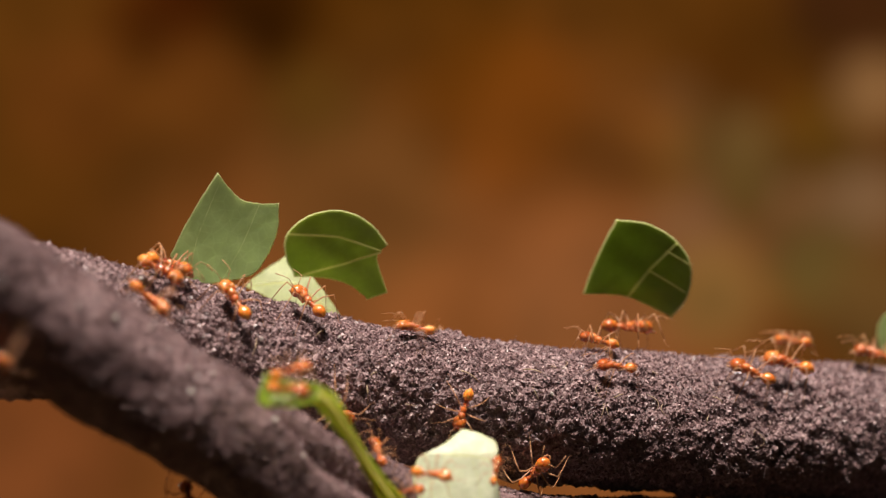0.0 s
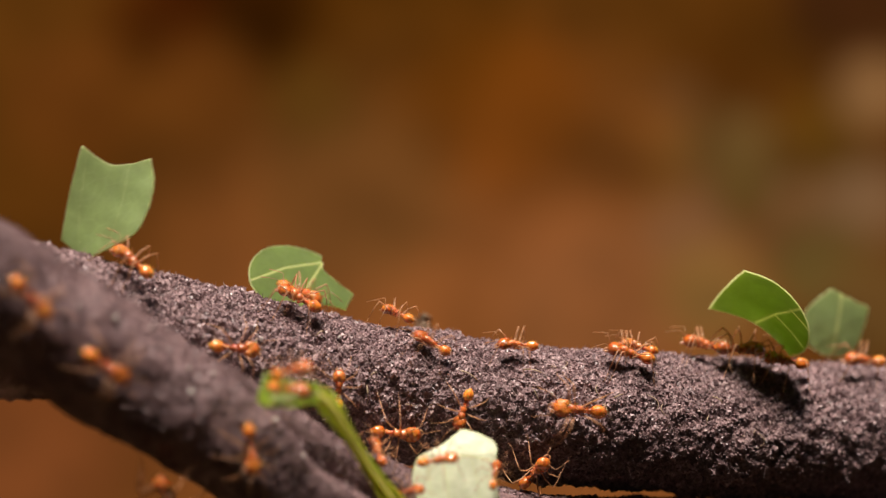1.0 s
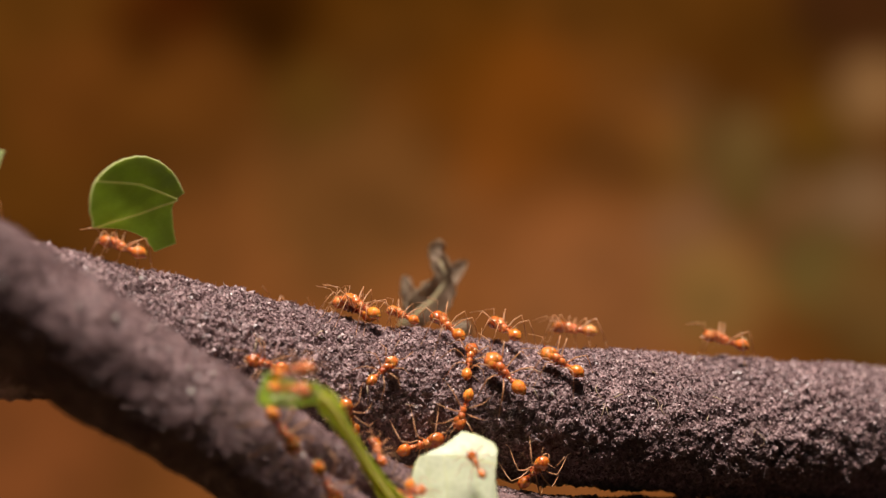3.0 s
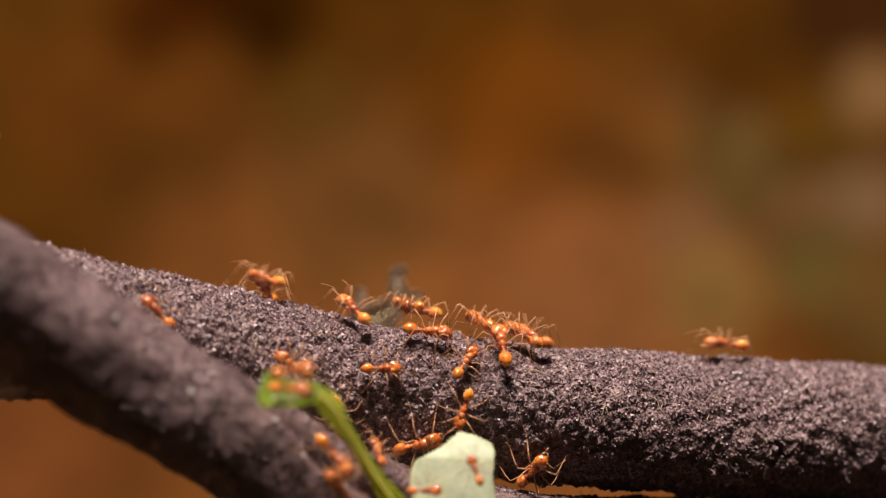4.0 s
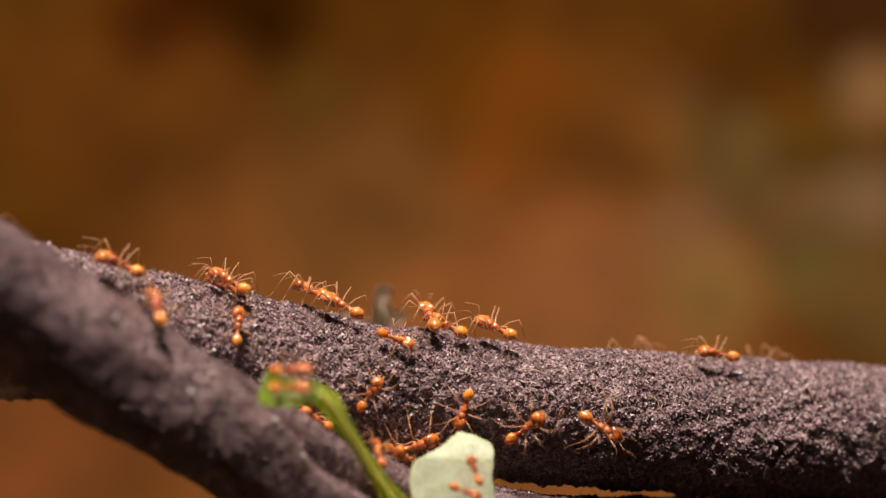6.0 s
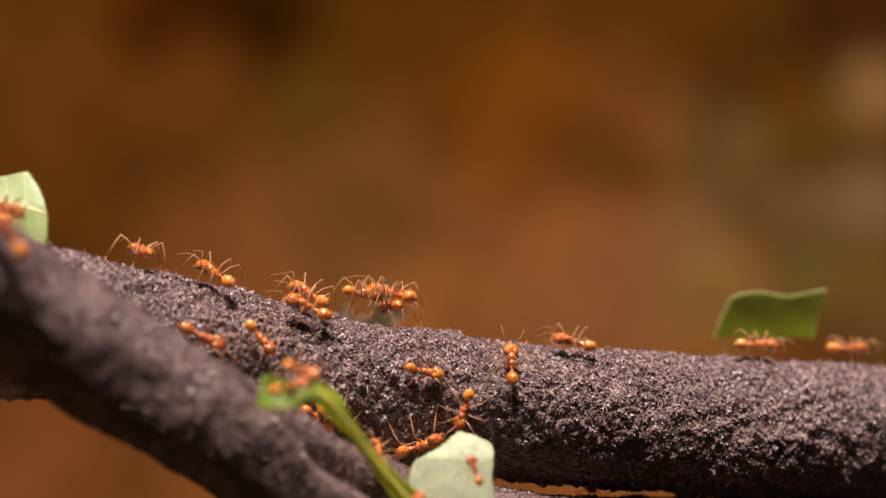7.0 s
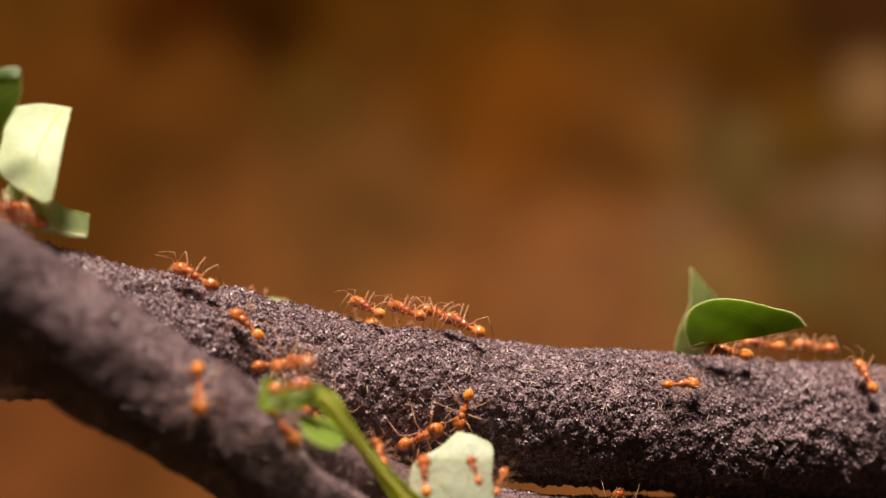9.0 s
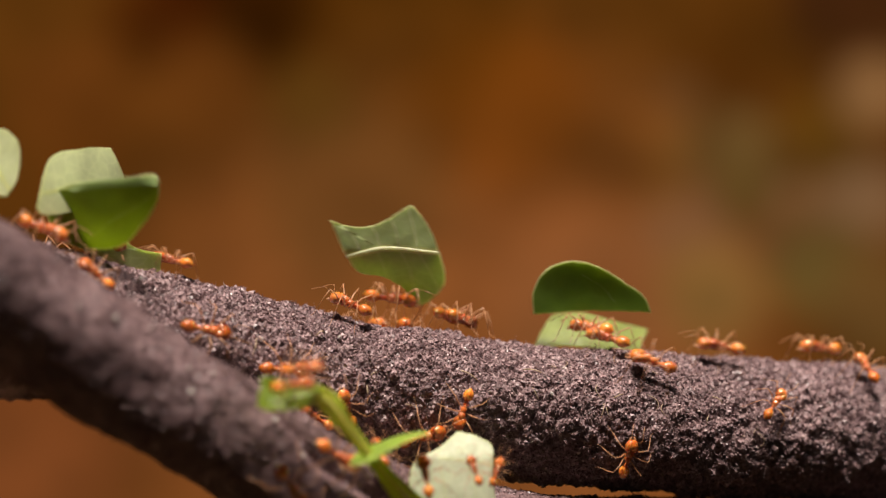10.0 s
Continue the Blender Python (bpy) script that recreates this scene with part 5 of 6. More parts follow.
    crawl(MAIN_LIMB, 0.84, [(0, -1.7, 142, -105), (0.7, -3.1, 105, -122), (0.85, -5.4, 91, -172), (1, -7.7, 76, -222), (1.2, -8.4, 92, -222), (1.5, -10.4, 92, -222, 0.9), (1.7, -9.1, 92, -222, 0.4), (1.85, -8.4, 79, -180), (2, -7.8, 66, -138), (2.2, -8.1, 56, -124), (2.3, -8.3, 49, -181), (2.4, -8.5, 42, -238), (2.5, -8.7, 36, -295), (2.7, -9.3, 18, -299), (3.8, -9.5, 19, -349), (5, -9.6, 21, -349), (5.2, -9.2, 20, -339), (5.5, -9.3, 10, -320), (5.7, -9.9, 7, -320), (6.25, -10.5, -8, -255), (6.8, -11.0, -23, -191), (7, -14.2, -20, -211), (7.5, -15.3, -16, -211), (8.2, -15.6, -17, -211), (9, -14.4, -13, -221), (9.5, -13.0, -12, -241), (10, -12.8, -11, -240)])
    crawl(NEAR_LIMB, 0.95, [(0, -61.8, -26, 0), (4.5, -59.4, -24, 0), (4.8, -49.9, -9, -20), (5, -46.7, -6, -25), (5.2, -42.0, -2, -25), (5.5, -34.2, -4, -25), (5.7, -26.2, -10, -30), (6, -18.3, -27, -43), (6.5, -13.1, -52, -54), (10, -13.1, -52, -54)])
    crawl(MAIN_LIMB, 0.89, [(0, -11.6, 150, -168), (3, -15.8, 144, -113), (3.4, -18.1, 77, -157), (3.8, -20.3, 10, -200), (4.8, -20.3, 10, -200), (5, -23.4, 14, -211), (5.2, -24.5, 19, -232), (5.5, -29.3, 28, -233), (5.7, -30.2, 32, -225), (6.07, -27.5, 26, -280), (6.43, -24.8, 22, -336), (6.8, -22.0, 16, -391), (7, -25.2, 23, -402), (7.2, -25.4, 25, -422), (7.5, -25.3, 26, -432), (8, -25.2, 29, -423), (8.5, -25.2, 28, -403), (8.7, -25.3, 26, -393), (8.8, -25.9, 27, -333), (8.9, -26.5, 28, -273), (9, -27.1, 30, -214), (9.2, -29.5, 32, -209), (9.5, -35.8, 31, -214), (9.7, -43.1, 38, -216), (10, -46.8, 44, -219)])
    crawl(MAIN_LIMB, 1.05, [(0, -60.3, 60, 0), (5.5, -67.1, 56, -33), (6.2, -54.7, 58, -47), (6.8, -41.5, 34, -24), (7, -32.1, 15, -16), (7.2, -28.0, 7, -5), (7.5, -28.8, 7, -5), (8, -28.2, 7, 10), (8.2, -28.6, 6, -10), (8.5, -25.4, 4, 0), (8.7, -25.6, 2, 0), (9, -22.5, 8, 20), (9.2, -22.8, 10, 40), (9.5, -21.6, 5, 20), (10, -21.3, 6, 10)])
    crawl(MAIN_LIMB, 1.05, [(0, -19.3, 160, 129), (1.8, -20.3, 152, 182), (3.6, -21.4, 144, 235), (4.3, -25.5, 100, 234), (4.7, -31.1, 54, 211), (5, -37.7, 38, 161), (5.2, -43.9, 46, 141), (5.5, -50.7, 57, 133), (5.7, -53.1, 70, 121), (6.2, -66.0, 74, 117), (10, -66.0, 74, 117)])
    crawl(MAIN_LIMB, 1.05, [(0, -68.2, 78, -30), (7, -60.3, 94, -51), (7.5, -51.3, 92, -51, 0.8), (7.7, -47.4, 58, -41), (8, -46.9, 45, -27), (8.2, -39.0, 28, -22), (8.5, -34.9, 20, -21), (8.7, -33.8, 9, -30), (9, -31.4, 24, -62), (9.2, -29.5, 10, -55), (9.5, -27.1, -0, -40), (9.7, -25.6, -4, -35), (10, -20.0, 2, -20)], cross=8.9)
    crawl(MAIN_LIMB, 1.05, [(0, 120.4, 54, 180), (6, 64.8, 56, 180), (6.4, 45.3, 136, 180), (6.8, 24.9, 144, 180), (7, 20.5, 140, 180), (7.2, 14.8, 66, 168), (7.5, 11.5, 74, 138), (7.7, 9.1, 78, 138), (8, 4.9, 92, 138, 0.7), (8.2, 3.8, 92, 138, 0.5), (8.5, 1.5, 82, 138), (8.7, -0.1, 70, 143), (9, -2.4, 83, 138), (9.2, -3.9, 81, 138), (9.5, -4.4, 76, 138), (9.7, -4.5, 64, 149), (9.85, -2.7, 82, 103), (10, -1.0, 100, 57)])
    crawl(MAIN_LIMB, 1.05, [(0, 19.0, 150, 180), (6.8, 18.3, 149, 180), (7.3, 14.0, 103, 180), (7.7, 6.9, 76, 138), (8, 8.0, 79, 138), (8.2, 6.9, 82, 138), (8.5, 5.6, 92, 138), (8.7, 4.0, 80, 138), (9, 0.6, 67, 146), (9.2, -1.2, 68, 145), (9.5, -2.0, 63, 149), (9.6, -0.8, 80, 106), (9.7, 0.4, 98, 63), (10, 1.1, 104, 51)])
    crawl(MAIN_LIMB, 1.05, [(0, 53.1, 150, 0), (6, 43.7, 134, 0), (6.8, 45.3, 68, 0), (7, 52.5, 92, 0), (7.2, 53.9, 68, 0), (7.5, 61.6, 65, 0), (8.3, 77.6, 63, 0), (10, 77.6, 63, 0)])
    crawl(MAIN_LIMB, 1.16, [(0, 22.6, 92, 0, 1.1), (0.2, 25.7, 92, 0, 0.9), (0.5, 32.1, 92, 0, 0.5), (0.7, 35.8, 92, 0, 0.4), (1, 35.6, 68, 0), (1.2, 36.5, 59, 0), (1.5, 39.4, 59, -10), (1.7, 42.4, 44, -14), (2, 48.9, 35, 6), (2.2, 52.0, 36, 6), (2.7, 63.0, 35, 0), (10, 63.0, 35, 0)], label=CARRIER)
    crawl(MAIN_LIMB, 1.05, [(0, 26.4, 150, 0), (5.8, 24.2, 139, 0), (6.4, 28.6, 100, 0), (6.8, 32.0, 72, 0), (7, 39.0, 82, 0), (7.2, 43.3, 79, 0), (7.5, 48.6, 92, 30), (7.6, 47.7, 88, 105), (7.7, 46.8, 84, 180), (8, 46.2, 92, 180), (8.2, 43.2, 92, 164), (8.5, 41.2, 96, 165), (8.7, 38.4, 90, 168), (9, 34.1, 65, 168), (9.2, 33.1, 80, 164), (9.5, 25.0, 92, 150), (9.7, 20.7, 92, 150), (10, 17.6, 92, 138, 0.9)], label=CARRIER)
    crawl(MAIN_LIMB, 1.05, [(0, 97.8, 52, 180), (7, 64.8, 56, 180), (7.5, 56.9, 66, 180), (7.7, 55.1, 72, 180), (8, 56.5, 92, 180, 0.5), (8.2, 54.8, 80, 180), (8.5, 49.5, 80, 164), (8.7, 45.7, 76, 164), (9, 40.1, 86, 164), (9.2, 35.5, 79, 164), (9.5, 31.4, 92, 138), (9.7, 26.1, 76, 138), (10, 19.3, 80, 138)], label=CARRIER)
    crawl(MAIN_LIMB, 1.05, [(0, 102.3, 54, 180), (8, 69.0, 58, 180), (8.7, 51.9, 64, 180), (9, 47.8, 92, 164), (9.2, 47.1, 86, 164), (9.5, 39.8, 64, 158), (9.7, 34.2, 56, 162), (10, 23.6, 50, 158)])
    crawl(MAIN_LIMB, 1.05, [(0, 105.1, 54, 180), (8.5, 69.0, 58, 180), (9, 60.7, 64, 180), (9.5, 53.2, 84, 180), (9.7, 44.5, 75, 180), (10, 33.6, 74, 164)])
    crawl(MAIN_LIMB, 1.05, [(0, 125.3, 55, 180), (9, 73.2, 60, 180), (9.5, 56.1, 66, 180), (9.7, 52.3, 83, 180), (10, 48.6, 92, 180)])
    crawl(MAIN_LIMB, 0.95, [(0, 53.1, -140, 90), (6.8, 53.9, -95, 90), (7.7, 51.1, -41, 86), (8, 51.5, -26, 81), (8.2, 51.1, -10, 85), (8.5, 50.8, 2, 90), (8.7, 51.3, 16, 90), (9, 50.8, 48, 97), (9.2, 50.7, 52, 103), (10, 51.6, 57, 95)])
    crawl(MAIN_LIMB, 0.89, [(0, 21.2, -150, 90), (8, 21.2, -120, 90), (8.7, 21.3, -75, 88), (9, 20.9, -61, 85), (9.2, 20.9, -51, 80), (9.5, 21.0, -40, 78), (9.7, 21.1, -32, 81), (10, 20.8, -20, 85)])
    crawl(MAIN_LIMB, 1.16, [(0, -67.6, 86, -30), (8, -65.7, 79, -42), (8.7, -57.0, 94, -51, 1.3), (9, -53.8, 92, -51, 1.3), (9.2, -53.1, 92, -51, 1.3), (9.5, -51.9, 92, -51), (9.7, -52.2, 92, -51, 0.5), (10, -50.9, 78, -51)], label=CARRIER)
    crawl(MAIN_LIMB, 1.05, [(0, -70.1, 71, -28), (8.4, -68.1, 53, -24), (8.9, -59.9, 55, -32), (9.2, -53.6, 53, -31), (9.5, -47.5, 38, -25), (9.7, -39.0, 32, -23), (10, -31.8, 20, 0)])
    crawl(MAIN_LIMB, 1.05, [(0, -25.5, 160, 180), (7.5, -26.8, 154, 180), (8.5, -29.5, 142, 150), (8.75, -31.5, 101, 151), (9, -33.5, 60, 152), (9.2, -33.9, 60, 151), (9.5, -37.8, 76, 138), (9.7, -40.0, 92, 138), (10, -43.0, 100, 157)])
    crawl(MAIN_LIMB, 1.16, [(0, -63.6, 60, 0), (6.6, -58.4, 70, 0), (7, -55.1, 92, -30, 0.8), (7.2, -48.2, 144, 0), (7.5, -41.2, 146, 0), (8, -33.6, 149, 0), (8.6, -28.2, 149, 0), (9, -23.1, 146, 0), (9.2, -20.0, 108, 0), (9.5, -17.6, 63, 11), (9.7, -15.1, 84, 16), (10, -8.5, 92, 0, 0.7)], label=CARRIER)
    crawl(NEAR_LIMB, 1.05, [(0, -66.0, 30, -12), (7, -60.1, 30, -23), (7.5, -50.0, 62, -50), (7.7, -43.5, 72, -66), (8, -33.5, 94, -67), (8.2, -30.3, 66, -59), (8.5, -26.0, 42, -32), (8.7, -25.7, 27, -28), (9, -23.3, 34, -24), (9.2, -20.5, 32, -23), (9.5, -17.2, 32, -17), (9.7, -17.1, 30, -12), (10, -17.7, 40, 0)], label=CARRIER)
    cling(0.82, [(0, -1.3, -22.5, -27.1, -10, 35), (0.5, -0.9, -22.5, -26.9, -8, 35), (0.7, -0.6, -22.5, -26.8, -8, 35), (1, -0.6, -22.5, -25.6, 10, 40), (1.2, -0.6, -22.5, -25.5, 15, 40), (1.5, -0.9, -22.5, -25.0, 15, 40), (1.7, -1.7, -22.5, -24.4, 30, 45), (2, -3.7, -23.0, -24.4, 40, 40), (2.5, -4.3, -23.0, -24.4, 60, 40), (2.8, -4.1, -23.0, -26.9, -90, 30), (3.3, -3.5, -23.0, -32.1, -90, 30), (10, -3.5, -23.0, -32.1, -90, 30)])
    cling(0.64, [(0, 6.1, -21.5, -26.5, 80, 30), (0.5, 6.2, -21.5, -27.0, 80, 30), (1.5, 5.8, -21.5, -27.0, 80, 30), (1.7, 5.5, -21.8, -25.6, 90, 40), (2, 4.0, -22.0, -23.9, 120, 50), (2.2, 4.0, -22.0, -24.2, 120, 50), (2.5, 3.7, -22.0, -25.1, 130, 40), (2.7, 3.9, -22.0, -25.4, 125, 35), (3.8, 3.8, -22.0, -26.2, 110, 20), (10, 3.7, -22.0, -26.2, 110, 20)])
    cling(0.68, [(0, -4.1, -23.0, -28.8, 10, 30), (2.7, -4.1, -23.0, -28.8, 10, 30), (3.8, -2.4, -23.0, -28.6, 0, 20), (4.5, -1.6, -23.0, -28.1, 0, 20), (5, -0.5, -23.0, -27.9, 5, 20), (5.5, 1.4, -23.0, -27.6, 10, 20), (5.7, 2.0, -23.0, -27.9, 5, 20), (6.3, 3.0, -23.0, -30.2, -60, 20), (6.8, 3.4, -23.0, -34.1, -90, 20), (10, 3.4, -23.0, -34.1, -90, 20)])
    cling(0.88, [(0, -3.5, -24.0, -34.0, 90, 20), (6.8, -3.2, -24.0, -32.0, 80, 20), (7.2, -2.9, -23.5, -29.5, 80, 20), (7.5, -2.6, -23.0, -28.1, 80, 20), (8, -2.4, -23.0, -27.7, 85, 20), (8.5, -2.1, -23.0, -26.7, 92, 20), (9, -2.1, -23.0, -26.9, 95, 20), (10, -2.0, -23.0, -26.9, 100, 20)])
    cling(0.62, [(0, 6.7, -21.0, -34.4, 90, 20), (7.8, 6.4, -21.0, -31.7, 80, 20), (8.2, 6.2, -21.5, -29.3, 60, 20), (8.5, 6.2, -21.5, -28.4, 50, 20), (8.7, 6.3, -21.5, -28.2, 60, 20), (9, 6.7, -21.5, -27.6, 70, 20), (9.5, 6.3, -21.5, -27.0, 80, 20), (10, 6.2, -21.5, -26.4, 70, 20)])
    cling(0.82, [(0, -17.1, -34.6, -16.5, -8, 35), (6, -16.9, -34.6, -16.4, -2, 35), (7, -16.9, -34.6, -16.2, 15, 35), (7.5, -16.7, -34.6, -16.1, 20, 35), (9, -16.9, -34.6, -16.2, 10, 35), (10, -16.6, -34.6, -16.1, 8, 35)])
    cling(0.82, [(0, -16.9, -34.0, -14.9, 22, 50), (3, -16.6, -34.0, -14.8, 14, 50), (6, -16.8, -34.0, -14.8, 0, 50), (7, -15.7, -34.0, -14.8, -30, 50), (8, -15.7, -34.0, -14.9, -40, 50), (9, -16.6, -34.0, -14.1, 10, 50), (10, -15.7, -34.0, -14.6, 5, 50)])
    carry(leaf_a, [(0, -26.9, -6.0, 2.0, 0, 0, 10), (0.2, -28.0, -8.8, 2.8, 5, 0, -12), (0.3, -29.0, -9.4, 3.8, -38, 0, -17), (0.5, -30.5, -11.6, 4.8, -28, 1, -4), (0.7, -35.4, -11.2, 5.6, -23, -8, -12), (0.9, -39.0, -10.8, 6.6, -11, -13, -15), (1, -41.3, -11.1, 5.8, -10, -16, -14), (1.2, -44.4, -11.6, 5.0, -2, -12, 21), (1.5, -44.7, -11.8, 6.3, -22, 2, 35), (2, -46.7, -13.7, 7.6, -17, 6, 24), (2.2, -47.0, -15.7, 8.1, -24, 5, -1), (2.5, -45.8, -19.8, 8.8, -42, 3, -31), (2.7, -50.8, -21.0, 9.0, -34, 4, -24), (3.5, -67.2, -26.0, 12.4, -20, 20, 10), (4.2, -76.1, -33.0, 13.3, -20, 20, 10), (10, -76.1, -33.0, 13.3, -20, 20, 10)])
    carry(leaf_b, [(0, -13.4, -2.0, -0.4, 25, 0, 0), (0.2, -15.7, -2.0, -1.8, 6, -13, -8), (0.5, -16.4, -1.9, -2.6, 3, -19, -22), (0.7, -17.4, -1.4, -2.6, -16, -17, 3), (1, -18.9, 0.4, -4.1, -37, -20, 50), (1.2, -20.9, -0.3, -4.0, -22, -15, 22), (1.5, -21.3, -2.3, -4.9, -12, -13, -28), (1.7, -22.2, -2.2, -4.6, -10, -8, 4), (2, -23.9, -3.0, -3.0, 0, -1, 51), (2.2, -26.0, -4.3, -0.9, 24, 3, 47), (2.5, -29.3, -6.6, 2.5, 27, 2, 58), (2.7, -32.2, -7.5, 4.6, 24, 0, 44), (3.25, -41.6, -14.2, 6.6, 15, 0, 35), (3.8, -50.0, -24.0, 10.9, 10, 0, 30), (4, -57.2, -27.0, 12.0, 10, 0, 30), (4.5, -65.3, -36.0, 13.8, 10, 0, 30), (10, -65.3, -36.0, 13.8, 10, 0, 30)])
    carry(leaf_c, [(0, 24.9, 2.8, -2.3, 24, -1, -1), (0.2, 29.3, 3.6, -3.1, 29, -1, -1), (0.5, 34.4, 4.3, -4.5, 29, 3, -1), (0.7, 37.7, 5.9, -4.4, 28, 9, 0), (1, 40.5, -1.3, -7.4, 50, 21, -22), (1.2, 43, -2.4, -8.6, 52, 26, -15), (1.5, 46.5, -4.2, -11.4, 58, 31, -6), (1.7, 49.9, -2.9, -12.9, 58, 29, -7), (2, 56.2, -0.6, -13.9, 57, 25, -5), (2.4, 66.8, 5.9, -15.1, 55, 22, -10), (3, 76.1, 14, -16, 55, 21, -11), (10, 76.1, 14, -16, 55, 21, -11)])
    carry(leaf_g, [(0, 63.4, 18.0, -11.3, 0, 0, 0), (0.3, 59.8, 17.0, -10.9, 0, 0, 0), (0.5, 56.6, 17.0, -11.3, 0, -6, 0), (0.7, 53.4, 17.0, -11.4, 0, 0, 0), (1, 52.8, 17.0, -10.1, 0, 0, 20), (1.2, 53.4, 17.0, -11.3, 0, 5, 30), (1.5, 53.0, 19.0, -16.7, 0, 0, 35), (1.9, 55.4, 24.0, -27.0, 0, 0, 30), (10, 55.4, 24.0, -27.0, 0, 0, 30)])
    carry(leaf_f, [(0, -19.3, 2.0, -5.1, -20, 0, 0), (0.2, -18.8, 4.0, -8.6, -20, 0, 0), (0.5, -17.9, 8.0, -13.1, -30, 0, 0), (10, -17.9, 8.0, -13.1, -30, 0, 0)])
    carry(leaf_h, [(0, 28.3, 24.0, -24.7, 0, 0, 0), (5.8, 27.4, 22.0, -21.5, 0, 0, 0), (6.5, 30.4, 14.0, -11.9, 0, 0, 0), (6.8, 38.1, 19.0, -9.4, 25, 0, 0), (7, 43.7, 19.0, -9.5, 27, 0, -2), (7.2, 47.8, 18.9, -9.7, 31, -4, -5), (7.5, 51.0, 18.9, -9.6, 31, -5, -10), (7.7, 51.1, 18.8, -9.8, 37, -14, -10), (8, 48.2, 18.6, -8.7, 48, -19, -16), (8.2, 44.4, 14.0, -7.7, 50, -21, -44), (8.5, 40.7, 14.4, -9.4, 53, -38, -59), (8.7, 38.8, 13.3, -9.2, 33, -51, -25), (9, 33.8, 12.0, -11.2, 1, -64, 48), (9.2, 32.3, 11.0, -10.3, -5, -57, 48), (9.5, 31.0, 9.0, -10.6, -37, 28, 15), (9.7, 26.5, 8.0, -11.2, -44, 20, 5), (10, 18.9, 6.0, -10.7, -52, 8, 0)])
    carry(leaf_i, [(0, 107.1, 40.0, -16.2, 0, 0, 0), (7, 72.4, 24.0, -10.0, 10, 0, 0), (7.5, 61.7, 20.0, -9.6, 13, -1, -5), (7.7, 58.6, 17.0, -8.8, 14, -2, -14), (8, 56.5, 11.0, -9.3, 19, 1, -29), (8.2, 53.5, 8.0, -9.6, 19, 1, -27), (8.5, 47.95, 4.0, -9.63, 21, -8, -23), (8.7, 44.5, 3.0, -9.28, 24, -8, -20), (9, 37.1, -2.5, -9.1, 29, -10, -16), (9.2, 34.2, -2.6, -7.4, 26, -2, -12), (9.5, 25.3, -1.8, -6.4, 22, 3, -8), (9.7, 19.8, -0.9, -7.1, 19, -7, -5), (10, 18.7, 1.0, -5.3, 12, 0, 0)])
    carry(leaf_m, [(0, -66.7, -40.0, 8.7, -60, 20, 0), (6.6, -60.5, -27.0, 7.2, -60, 20, 0), (7, -53.4, -18.0, 4.2, -14, 14, 10), (7.2, -50.5, -15.0, 3.0, -30, 16, 5), (7.5, -43.3, -9.0, -0.9, -35, 19, 0), (7.7, -35.1, -7.0, 0.1, -60, 20, 0), (8, -32.7, 6.0, -10.9, -60, 10, 0), (8.6, -29.3, 8.0, -11.7, -60, 0, 0), (8.9, -26.2, 6.0, -10.9, -50, 0, 0), (9.2, -21.9, -2.0, -4.2, -55, -25, 0), (9.5, -16.4, -3.0, -2.2, -35, -22, 0), (9.7, -14.8, -3.0, -0.6, 12, -14, 0), (10, -6.7, -3.0, -1.4, 31, 0, 0)])
    carry(leaf_n, [(0, -70.5, -48.0, 14.3, -38, 0, 0), (8, -59.7, -33.0, 15.9, -38, 0, 0), (8.5, -53.4, -24.0, 14.0, -38, 4, 0), (9, -48.1, -20.0, 11.9, -32, 0, 0), (9.2, -47.6, -15.5, 10.2, -40, 5, 10), (9.5, -46.9, -13.0, 9.4, -36, 0, 6), (9.7, -45.3, -14.5, 6.8, -45, 30, 0), (10, -42.9, -16.0, 8.0, -48, 72, 0)])
    carry(leaf_o, [(0, -70.5, -52.0, 17.0, 10, 0, 0), (8.3, -60.2, -36.0, 20.7, 12, 0, 0), (8.6, -54.6, -30.0, 18.6, 12, 0, 0), (9, -54.7, -25.0, 15.7, 12, -5, 0), (9.2, -51.5, -23.0, 14.2, 15, -4, 0), (9.5, -47.9, -21.0, 9.4, 20, 0, 0), (9.7, -45.5, -20.0, 9.4, 15, -5, 0), (10, -39.9, -18.0, 4.0, 28, 0, 0)])
    carry(leaf_p, [(0, -70.5, -52.0, 7.1, 10, 0, 0), (8.3, -59.5, -32.0, 8.0, 10, 0, 0), (8.5, -55.0, -22.0, 7.7, 10, 0, 10), (9, -47.3, -17.0, 5.5, -4, 5, 0), (9.2, -45.1, -15.0, 2.9, 8, 0, 0), (9.5, -42.8, -13.0, 1.8, -16, 3, 0), (9.7, -40.7, -12.0, 1.1, 0, 0, 0), (10, -39.4, -11.0, 0.4, 15, 4, 10)])
    carry(leaf_q, [(0, -72.6, -60.0, 13.6, -10, 0, 0), (9, -63.7, -42.0, 12.3, -10, 0, 0), (9.5, -57.2, -33.0, 10.8, -10, 0, 0), (9.7, -54.2, -26.0, 9.8, -10, 0, 0), (10, -51.1, -22.0, 10.0, -10, 0, 0)])
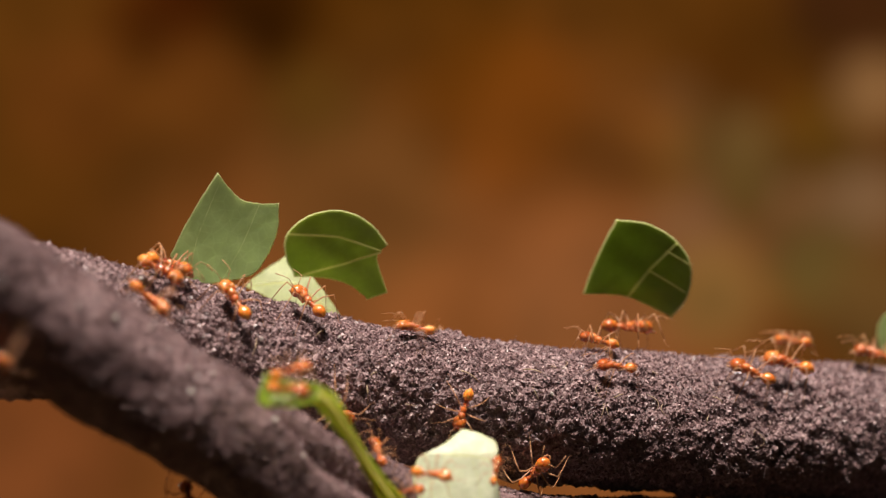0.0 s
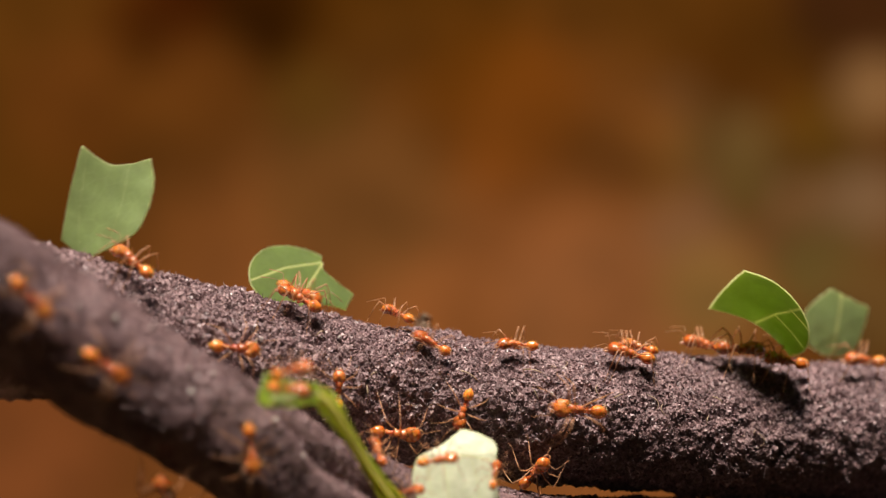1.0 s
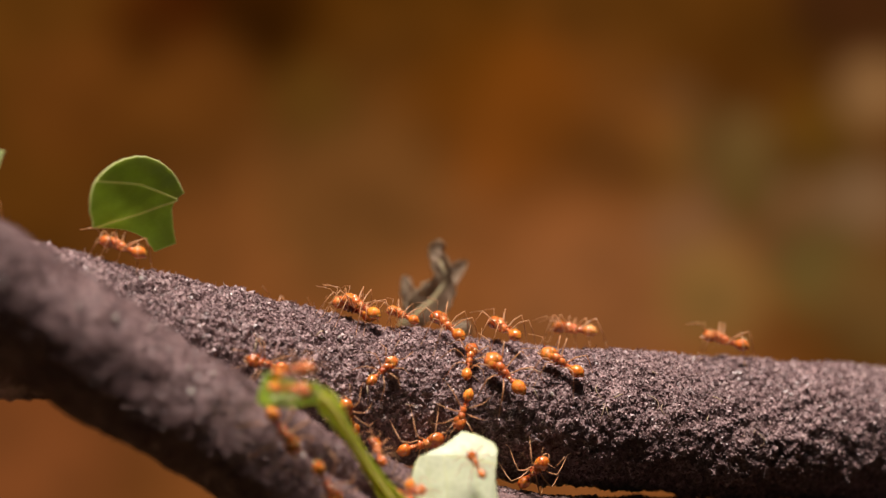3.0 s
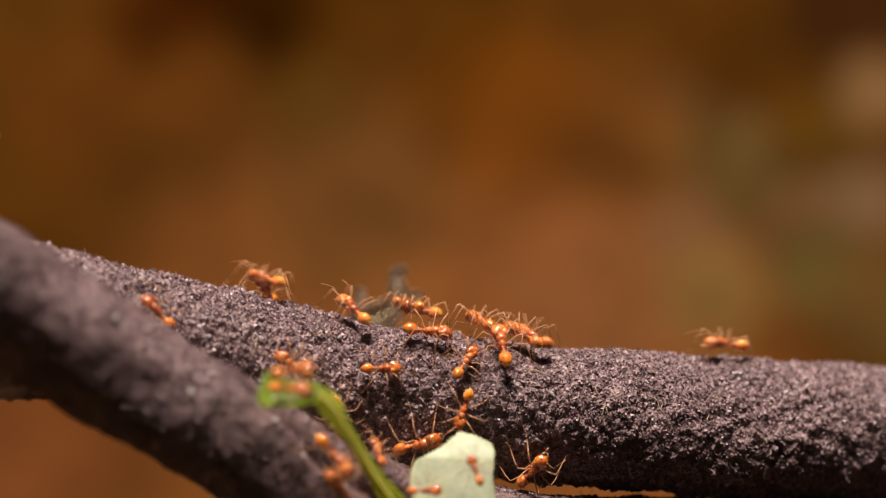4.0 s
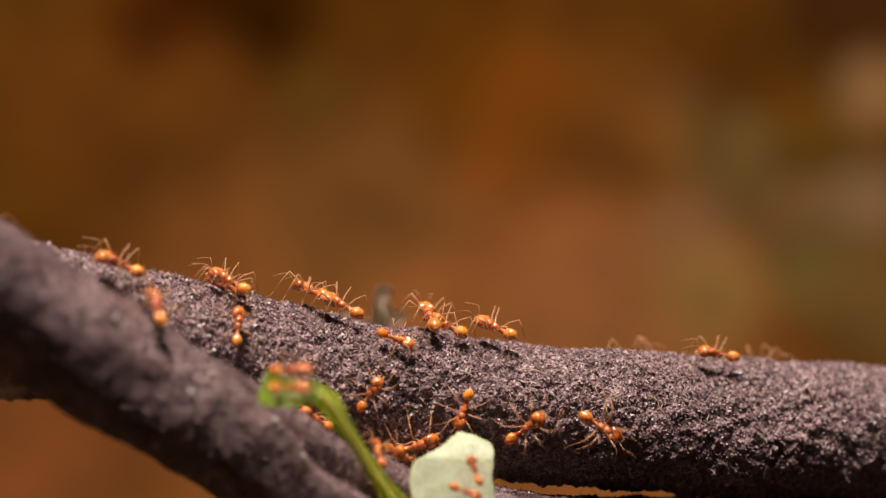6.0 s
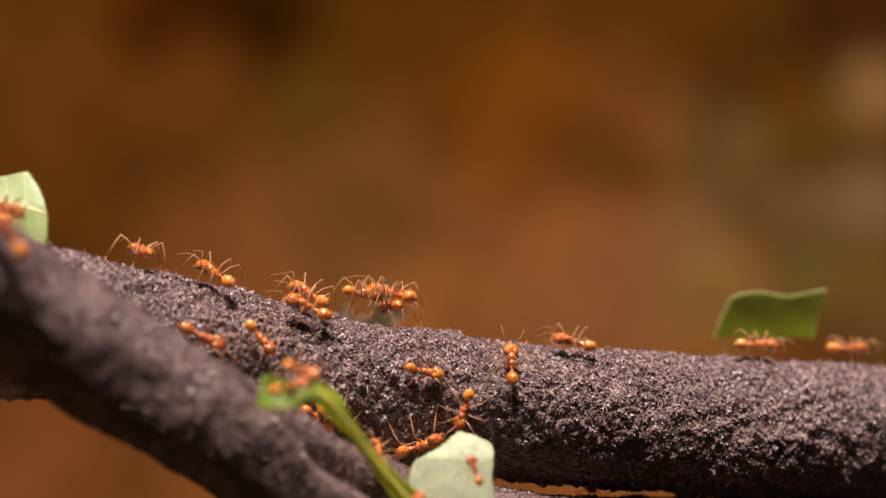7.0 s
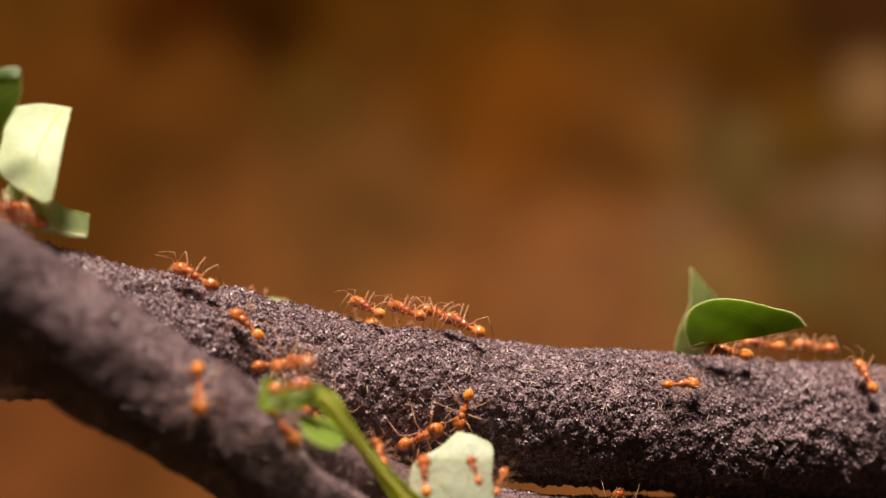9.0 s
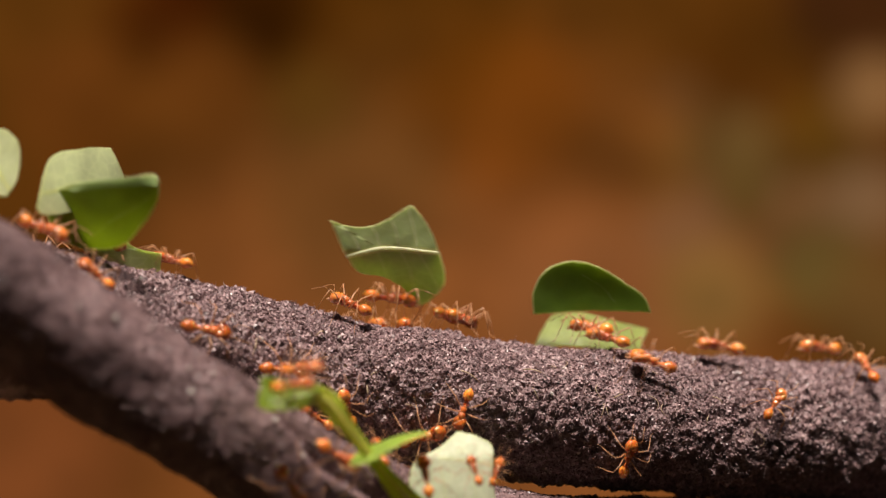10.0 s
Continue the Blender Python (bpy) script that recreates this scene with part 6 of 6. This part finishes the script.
    carry(leaf_l, [(0, -66.9, -50.0, 11.3, 0, 0, 0), (6.8, -58.4, -36.0, 12.6, 0, -5, 0), (7.4, -44.4, -26.0, 8.5, -18, 0, 10), (7.5, -42.2, -26.0, 6.9, -15, -5, 10), (7.7, -35.4, -28.0, 1.7, -8, 0, 20), (8, -23.8, -30.0, -5.2, 15, 0, 0), (8.2, -19.0, -37.0, -11.5, 20, -8, 0, 50), (8.4, -17.1, -37.0, -14.1, 20, -6, 0, 15), (8.5, -16.1, -37.0, -15.6, 20, -5, 0, 0), (8.6, -16.1, -36.0, -17.9, 20, -35, 20, 25), (8.7, -16.1, -35.0, -20.3, 20, -65, 45, 52), (9, -13.1, -33.0, -20.2, 20, -88, 45, 55), (9.2, -10.8, -31.0, -22.9, 20, -68, 50, 55), (9.5, -6.2, -30.0, -26.0, 20, -62, 35, 42), (9.7, -6.7, -29.0, -24.0, 20, -85, 20, 62), (10, -6.7, -28.0, -22.4, 20, -112, 0, 80)])
    carry(leaf_w, [(0, 1.5, -20.0, -25.7, -14, 0, 0), (0.5, 1.4, -20.0, -25.8, -14, -2, 0), (1, 1.4, -20.0, -25.7, -14, 0, 0), (1.5, 1.5, -20.0, -25.8, -14, 0, 0), (1.7, 1.7, -20.0, -25.5, -20, 6, 0), (2, 1.7, -20.0, -24.9, -10, -6, 0), (2.2, 1.7, -20.0, -25.2, -10, -5, 0), (2.5, 1.7, -20.0, -25.4, -22, 8, 0), (2.7, 1.6, -20.0, -25.6, -20, 4, 0), (3.8, 1.1, -20.0, -26.2, -7, 0, 0), (10, 1.0, -20.0, -26.2, -6, -1, 0)])
    lie = Matrix.Translation(STALK_AT)
    lean = pose(0.6 * MM, 0, 0.7 * MM) @ lie @ Matrix.Rotation(radians(-5), 4, "Y")
    walk(stalk, [(0, lie), (5.7, lie), (6.25, pose(0.3 * MM, 0, 0.3 * MM) @ lie), (6.8, lean), (8.3, lean), (8.6, pose(0, 0, -0.3 * MM) @ lean), (10, pose(0, 0, -0.2 * MM) @ lean)])
    carry(withered, [(0, -2.4, 14, -26.4, 0, 0, 0), (0.8, -2.2, 14, -24.1, 0, 0, 0), (1, -1.8, 14, -20.8, 0, 0, 0), (1.2, -0.1, 14, -20.1, 0, 0, 0), (1.5, 0.8, 14, -18.3, 0, 0, 0), (1.7, 2, 14, -17, 0, 0, 0), (2, 4.4, 14, -13.2, 0, 0, 0), (2.2, 4.3, 14, -10.4, 0, 0, 0), (2.5, 4.2, 14, -9.3, 0, 0, 0), (2.7, 2.6, 14, -9.8, 0, 0, 0), (3.2, -3.8, 21, -11.9, 0, 12, 0), (3.8, -10.4, 32, -13.8, 0, 24, 0), (4, -9.9, 32, -13.8, 0, 24, 0), (4.2, -7.2, 32, -15.4, 0, 24, 0), (4.5, -10.8, 32, -16.3, 0, 24, 0), (5, -8.5, 32, -17.0, 0, 24, 0), (5.5, -11.0, 32, -16.6, 0, 24, 0), (5.7, -12.0, 32, -16.6, 0, 24, 0), (6.4, -12.0, 32, -16.4, 0, 24, 0), (7, -12.0, 32, -16.2, 0, 24, 0), (7.5, -11.4, 32, -20.2, 0, 20, 0), (8, -10.9, 32, -24.5, 0, 15, 0), (10, -10.6, 32, -28.7, 0, 10, 0)])


motions()
